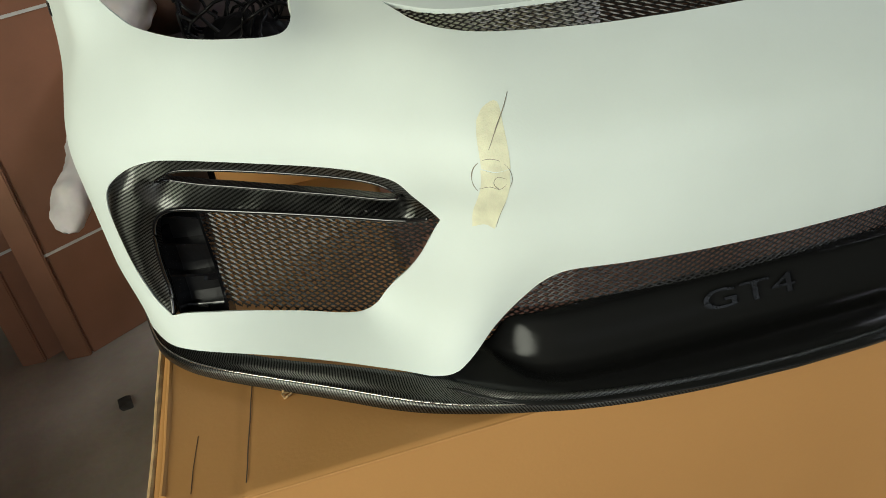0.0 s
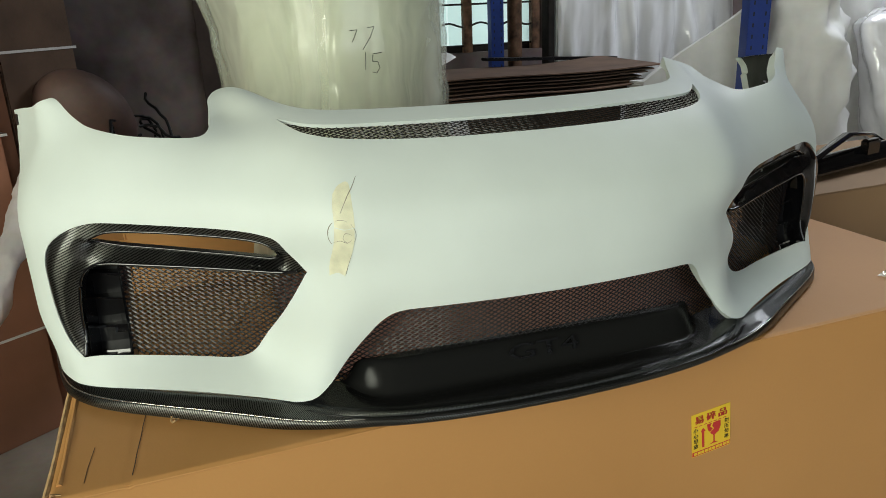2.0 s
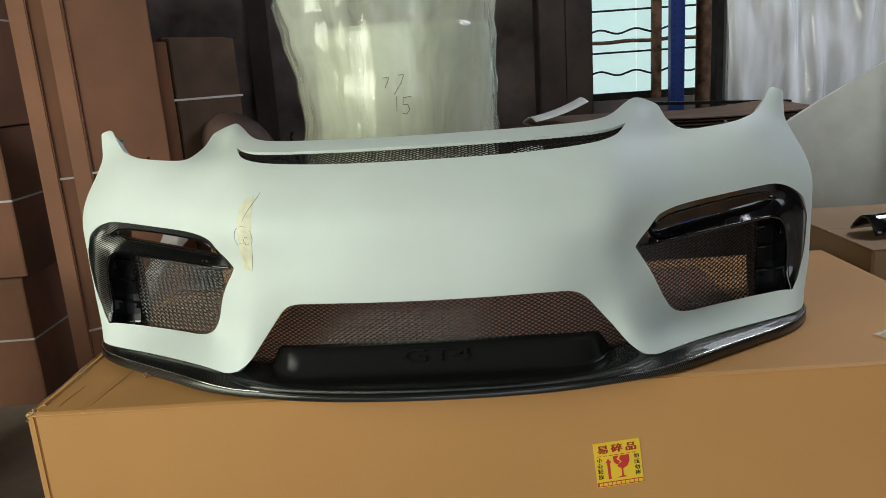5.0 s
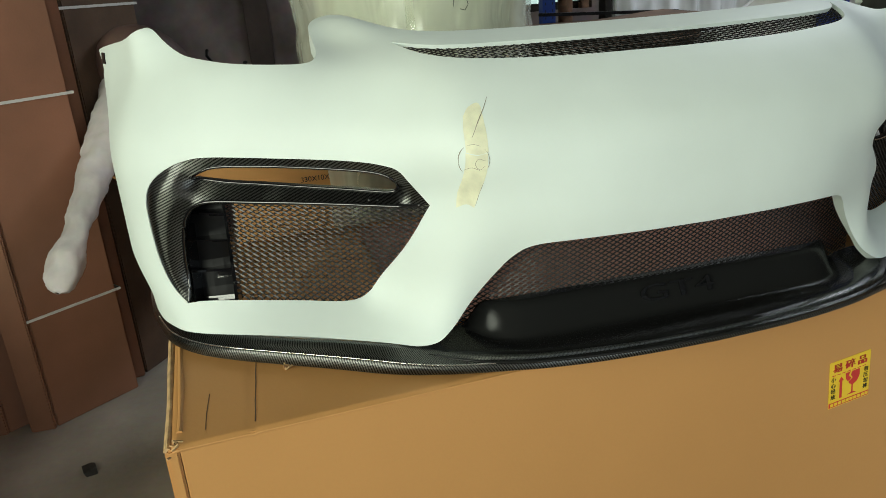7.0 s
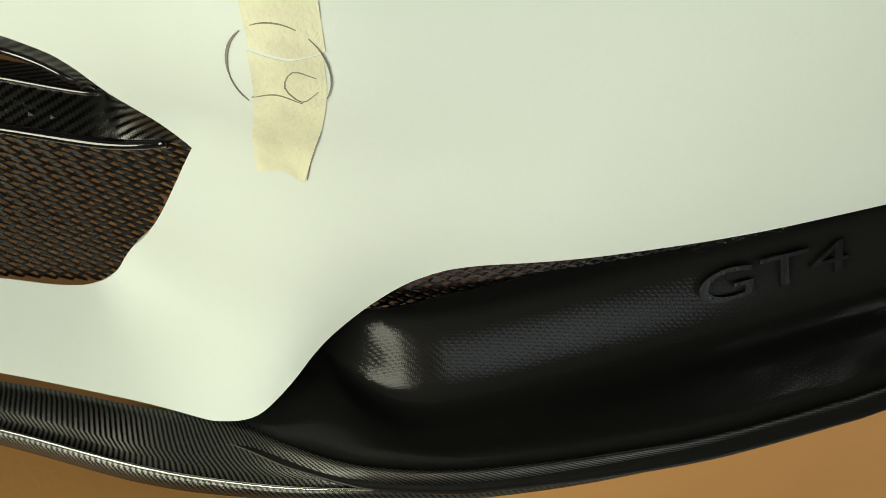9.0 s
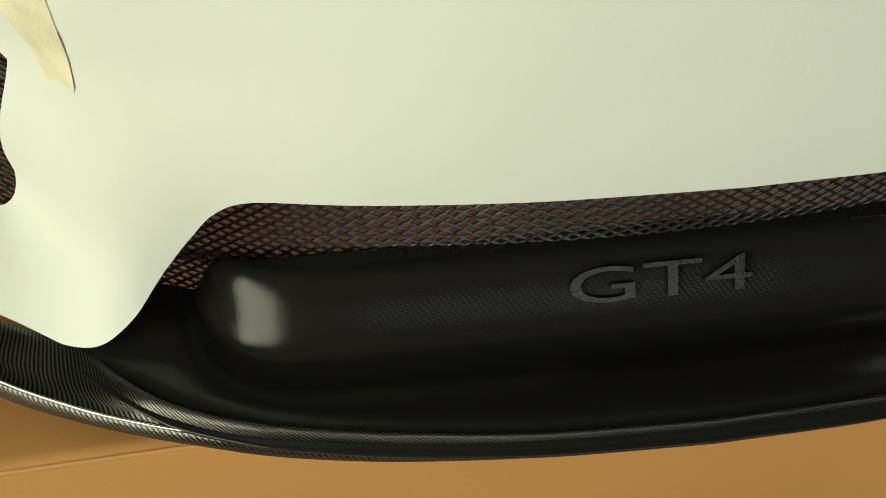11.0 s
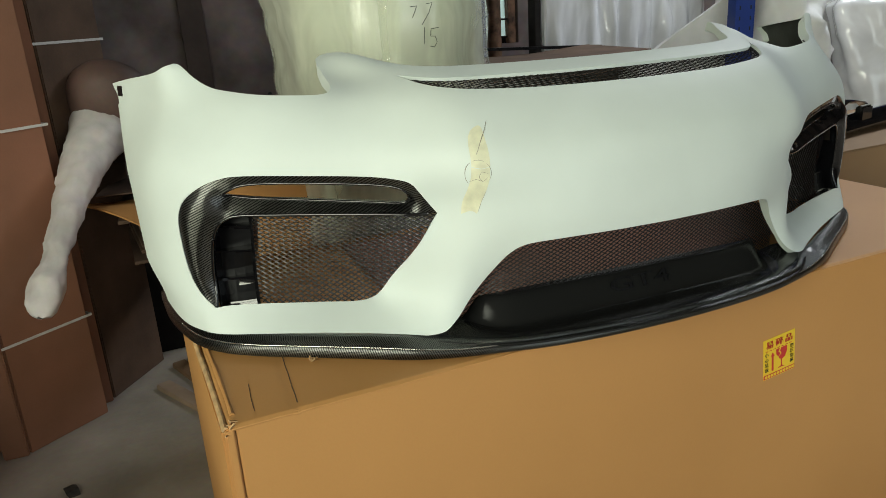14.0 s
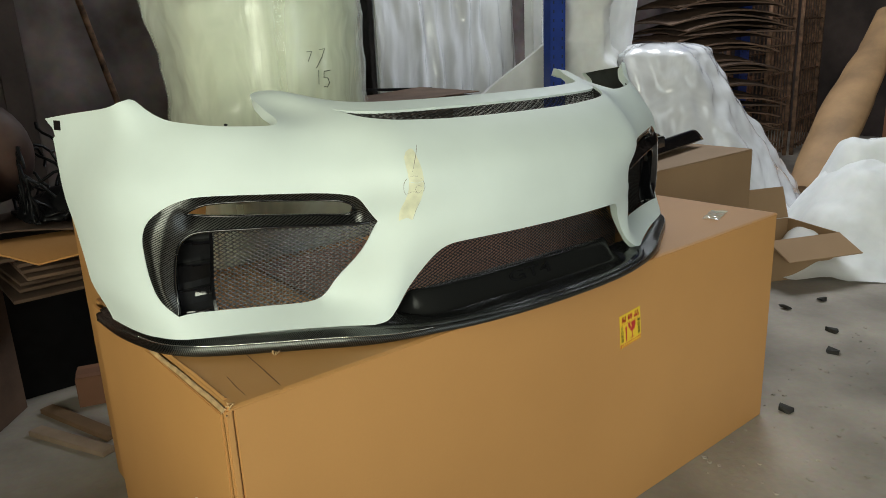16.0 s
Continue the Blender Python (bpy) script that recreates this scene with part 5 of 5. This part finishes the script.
def drape(x0, x1, y, z0, z1, depth, seed, folds=9.0, lean=0.0):
    """A hanging or leaning film with vertical folds."""
    return sheet(lambda s, t: Vector((x0 + (x1 - x0) * s + 0.03 * math.sin(seed + 5 * t), y + lean * t + depth * (math.sin(folds * s * math.tau + seed + 2.2 * t) * 0.25 + noise.fractal(Vector((s * 7 + seed, t * 2.2, seed)), 1.0, 2.0, 4)), z0 + (z1 - z0) * t)), 90, 40)


pa = thing("milky_film_pack", pose(2.62, 3.22, 0), "tall white foam slab wrapped in milky plastic film", "wrapped slab")
part("panel", block((0.03, 0.06, 0.0), (1.30, 0.16, 2.75), 0.01), FOAM, pa)
part("edge_rail", block((-0.045, 0.03, 0.0), (0.0, 0.12, 2.7), 0.004), IRON, pa, "dark edge rail")
part("film", drape(0.0, 1.36, 0.0, 0.95, 2.8, 0.06, 1.0), MILKY, pa, "creased milky film", smooth=True)
sb = thing("dark_strip", pose(2.0, 2.92, 1.185, 0, 3, 6), "long thin dark strip lying on the stack", "strip")
part("strip", block((0, 0, 0.0), (0.95, 0.07, 0.018), 0.003), BLACK, sb)
pc_ = thing("milky_film_pack", pose(3.95, 2.9, 0), "tall white foam slab wrapped in milky plastic film", "wrapped slab")
part("panel", block((0.0, 0.08, 0.0), (1.1, 0.18, 2.4), 0.01), FOAM, pc_)
part("film", drape(-0.05, 1.15, 0.0, 0.2, 2.5, 0.07, 3.4, 6), MILKY, pc_, "creased milky film", smooth=True)
fb = thing("foam_board", pose(2.44, 2.02, 0, 0, 0, -10), "white foam board with a slanted top by the rack post", "foam board")
part("board", sheet(lambda s, t: Vector((0.50 * s, 0.02 * math.sin(5 * s), t * (1.06 + 0.32 * s))), 10, 10, 0.03), FOAM, fb)
fs_ = thing("foam_stand", pose(2.55, 2.10, 0), "stacked white foam blocks under the foam board", "foam blocks")
for k in range(3):
    part("block", block((0.0 + 0.02 * k, 0, 0.345 * k), (0.55, 0.30, 0.345 * k + 0.34), 0.015), FOAM, fs_)


def mound(cx, cy, rx, ry, h, seed, power=1.6, amp=0.05, flat=0.12):
    """A draped heap: high in the middle, creased, with an uneven skirt on the floor."""
    def f(s, t):
        a, r = s * math.tau, t
        k = 1 + 0.18 * noise.noise(Vector((math.cos(a) * 1.5 + seed, math.sin(a) * 1.5, seed)))
        x, y = rx * r * k * math.cos(a), ry * r * k * math.sin(a)
        z = h * (1 - ease(flat, 1.0, r)) ** power
        z += amp * noise.fractal(Vector((x * 2.4 + seed, y * 2.4, z * 1.6)), 1.0, 2.0, 3) * (1 - 0.6 * r)
        return Vector((cx + x, cy + y, max(z, 0.002)))
    return sheet(f, 110, 48)


def leaning_heap(c0, c1, r0, r1, h, seed, amp):
    """A wrapped bale that leans: rings from the floor to a rounded top, creased all over."""
    def f(s, t):
        a = s * math.tau
        k = min(t / 0.86, 1.0)
        cap = math.sqrt(max(0.0, 1 - ((t - 0.86) / 0.14) ** 2)) if t > 0.86 else 1.0
        cx, cy = c0[0] + (c1[0] - c0[0]) * k, c0[1] + (c1[1] - c0[1]) * k
        rx, ry = r0[0] + (r1[0] - r0[0]) * k ** 0.8, r0[1] + (r1[1] - r0[1]) * k ** 0.8
        flute = 1 + 0.05 * math.sin(5 * a + seed + 2 * k) + 0.03 * math.sin(11 * a + 3 * k)
        p = Vector((cx + rx * cap * flute * math.cos(a), cy + ry * cap * flute * math.sin(a), h * (k * 0.93 + (0.07 * (t - 0.86) / 0.14 if t > 0.86 else 0))))
        n = noise.fractal(Vector((p.x * 4 + seed, p.y * 4, p.z * 3)), 1.0, 2.0, 3)
        p += Vector((math.cos(a), math.sin(a), 0.4)) * amp * n
        p.z = max(p.z, 0.002)
        return p
    return sheet(f, 140, 70)


bw = thing("bubble_wrap_heap", pose(0, 0, 0), "tall leaning bale of white foam in glossy bubble wrap", "bubble wrap")
part("foam_core", leaning_heap((4.60, 1.58), (4.02, 1.85), (0.84, 0.44), (0.36, 0.22), 1.30, 2.0, 0.03), FOAM, bw, "white foam core", smooth=True)
part("film", leaning_heap((4.62, 1.56), (4.03, 1.84), (0.92, 0.50), (0.41, 0.27), 1.36, 2.0, 0.04), BUBBLE, bw, "glossy bubble film", smooth=True)
b3 = thing("foam_bag", pose(3.22, 1.86, 0), "bulging white foam bag leaning by the post", "foam bag")
part("bag", lumpy(lathe(fine([(0.0, 0), (0.22, 0.0), (0.26, 0.3), (0.25, 0.8), (0.22, 1.2), (0.14, 1.40), (0.2, 1.62), (0.1, 1.8), (0, 1.82)]), 64), 0.07, 6.0, 9), FOAM, b3, smooth=True)
part_ = thing("foam_roll", pose(3.75, 2.25, 0), "white foam roll standing behind the bubble wrap", "foam roll")
part("roll", lumpy(lathe(fine([(0.0, 0), (0.28, 0), (0.30, 0.1), (0.30, 1.68), (0.26, 1.72), (0, 1.72)]), 56), 0.05, 4.0, 1), FOAM, part_, smooth=True)
fh = thing("foam_heap", pose(0, 0, 0), "crumpled white foam sheet spread over the floor", "foam sheet")
part("sheet", mound(4.78, 0.66, 1.05, 0.66, 0.50, 6.0, 0.9, 0.13, 0.25), FOAM, fh, smooth=True)
part("upper_fold", mound(4.95, 0.78, 0.62, 0.42, 0.66, 9.0, 0.8, 0.10, 0.3), FOAM, fh, smooth=True)
fh = thing("foam_heap", pose(0, 0, 0), "low crumpled white foam bag on the floor", "foam sheet")
part("sheet", mound(2.25, -0.86, 0.34, 0.26, 0.16, 3.0, 0.8, 0.05, 0.3), FOAM, fh, smooth=True)
oc = carton("carton", (0.50, 0.42, 0.25), pose(3.50, 0.74, 0, 0, 0, -24), "low open brown carton with its flap hanging out", CARD_SHADED, lid=False)
part("base", block((0.007, 0.007, 0.0), (0.493, 0.413, 0.006)), CARD_SHADED, oc)
part("open_flap", block((0.004, 0.0, -0.003), (0.496, 0.20, 0.003), 0.0015, turn=pose(0, -0.002, 0.25, 203, 0, 0)), CARD_SHADED, oc)
part("open_flap", block((0.004, 0.0, -0.003), (0.496, 0.20, 0.003), 0.0015, turn=pose(0, 0.42, 0.25, 70, 0, 0)), CARD_SHADED, oc)
part("side_flap", block((0.0, 0.004, -0.003), (0.20, 0.416, 0.003), 0.0015, turn=pose(-0.002, 0, 0.25, 0, 155, 0)), CARD_SHADED, oc)

# black wing parts lying on the second carton
wg = thing("black_wing", pose(2.18, 0.78, 0.877, 0, 0, 9), "glossy black wing part lying on the second carton", "car part")
part("blade", sheet(lambda s, t: Vector((0.92 * s, 0.12 * t, 0.012 + 0.05 * math.sin(math.pi * t) + 0.02 * s)), 30, 10, 0.008), GLOSS_BLACK, wg, smooth=True)
part("arm", tube([(0.10, 0.03, 0.06), (0.32, 0.04, 0.13), (0.55, 0.10, 0.10), (0.80, 0.18, 0.02)], 0.02, 10, flat=0.4), GLOSS_BLACK, wg, smooth=True)
part("bracket", block((0.42, 0.02, 0.01), (0.50, 0.05, 0.10), 0.006), GLOSS_BLACK, wg)

# ---------------------------------------------------------------- far right: sheets, cages, leaning board
ds = thing("sheet_stack", pose(6.0, 2.75, 0, 0, 0, -18), "tall stack of dark sagging cardboard sheets", "sheet stack")
for k in range(40):
    z = 0.15 + 0.045 * k
    a, b, c = random.uniform(-0.09, 0.09), random.uniform(-0.08, 0.08), random.uniform(0.0, 0.13)
    part("flat_sheet", sheet(lambda s, t, z=z, a=a, b=b, c=c: Vector((-0.6 + a + 1.2 * s, -0.4 + b + 0.8 * t, z - c * (2 * s - 1) ** 2 - 0.5 * c * (2 * t - 1) ** 2)), 8, 4, 0.012), CARD_DARK, ds)
part("pallet", block((-0.6, -0.4, 0), (0.6, 0.4, 0.13), 0.004), WOOD, ds)


def cage(x, y, a, w, h):
    ob = thing("wire_cage", pose(x, y, 0, 0, 0, a), "rusty steel mesh cage for storage", "cage", "rusty cages")
    for cx in (0, w):
        part("post", block((cx - 0.02, -0.02, 0), (cx + 0.02, 0.02, h), 0.003), RUST, ob)
    for k in range(7):
        part("bar", tube([(0, 0, 0.1 + k * (h - 0.2) / 6), (w, 0, 0.1 + k * (h - 0.2) / 6)], 0.012, 6), RUST, ob)
    for k in range(1, 8):
        part("bar", tube([(k * w / 8, 0.015, 0.05), (k * w / 8, 0.015, h - 0.05)], 0.01, 6), RUST, ob)
    return ob


cage(7.0, 2.6, 12, 0.95, 1.9)
cage(8.0, 2.75, 12, 0.95, 1.9)
cage(7.1, 3.6, 8, 1.2, 2.2)
cage(8.4, 3.7, 8, 1.2, 2.2)
lb = thing("leaning_board", pose(0, 0, 0), "long brown cardboard-wrapped plank leaning at a slant", "plank")
d0, d1 = Vector((5.62, 1.50, 0.10)), Vector((7.60, 1.70, 1.52))
pts = [d0.lerp(d1, k / 24) for k in range(25)]
part("plank", lumpy(tube(pts, 0.2, 16, radii=[0.15 + 0.06 * math.sin(math.pi * min(1, k / 18)) for k in range(25)], flat=0.5), 0.012, 3.0, 5), PLANK, lb, smooth=True)
carton("carton", (0.8, 0.7, 1.25), pose(7.3, 0.95, 0, 0, 0, -15), "tall brown carton by the cages", CARD_OLD)
for x in (7.4, 8.6):
    carton("carton", (0.9, 0.6, 0.8), pose(x, 4.0, 0, 0, 0, 3), "brown carton behind the cages", CARD_OLD, "cartons behind the cages")

# scraps on the floor
rs = random.Random(11)
for k, (x, y) in enumerate(((3.04, 0.16), (2.80, 0.05), (3.43, 0.38), (3.19, 0.46), (2.14, -0.05), (-0.4, 1.25), (-0.75, 0.9))):
    sp = thing("floor_scrap", pose(x, y, 0.001, 0, 0, rs.uniform(0, 180)), "small dark scrap on the concrete floor", "scrap", "scraps on the floor")
    bm = block((-0.024, -0.016, 0.0), (0.024, 0.016, 0.016), 0.0015, jitter=0.009)
    part("chip", bm, CHIP, sp)
bm = bmesh.new()
for k in range(420):
    x, y = rs.uniform(1.5, 3.4), rs.uniform(-1.3, 0.1)
    r = rs.uniform(0.002, 0.007)
    block((-r, -r * 0.8, 0), (r, r, r * 0.6), bm=bm, turn=pose(x, y, GROUND + 0.0005, 0, 0, rs.uniform(0, 180)), jitter=r * 0.4)
tagged(link("grit", bm, CONCRETE), "loose pale grit on the concrete floor", "grit", kind="stuff")
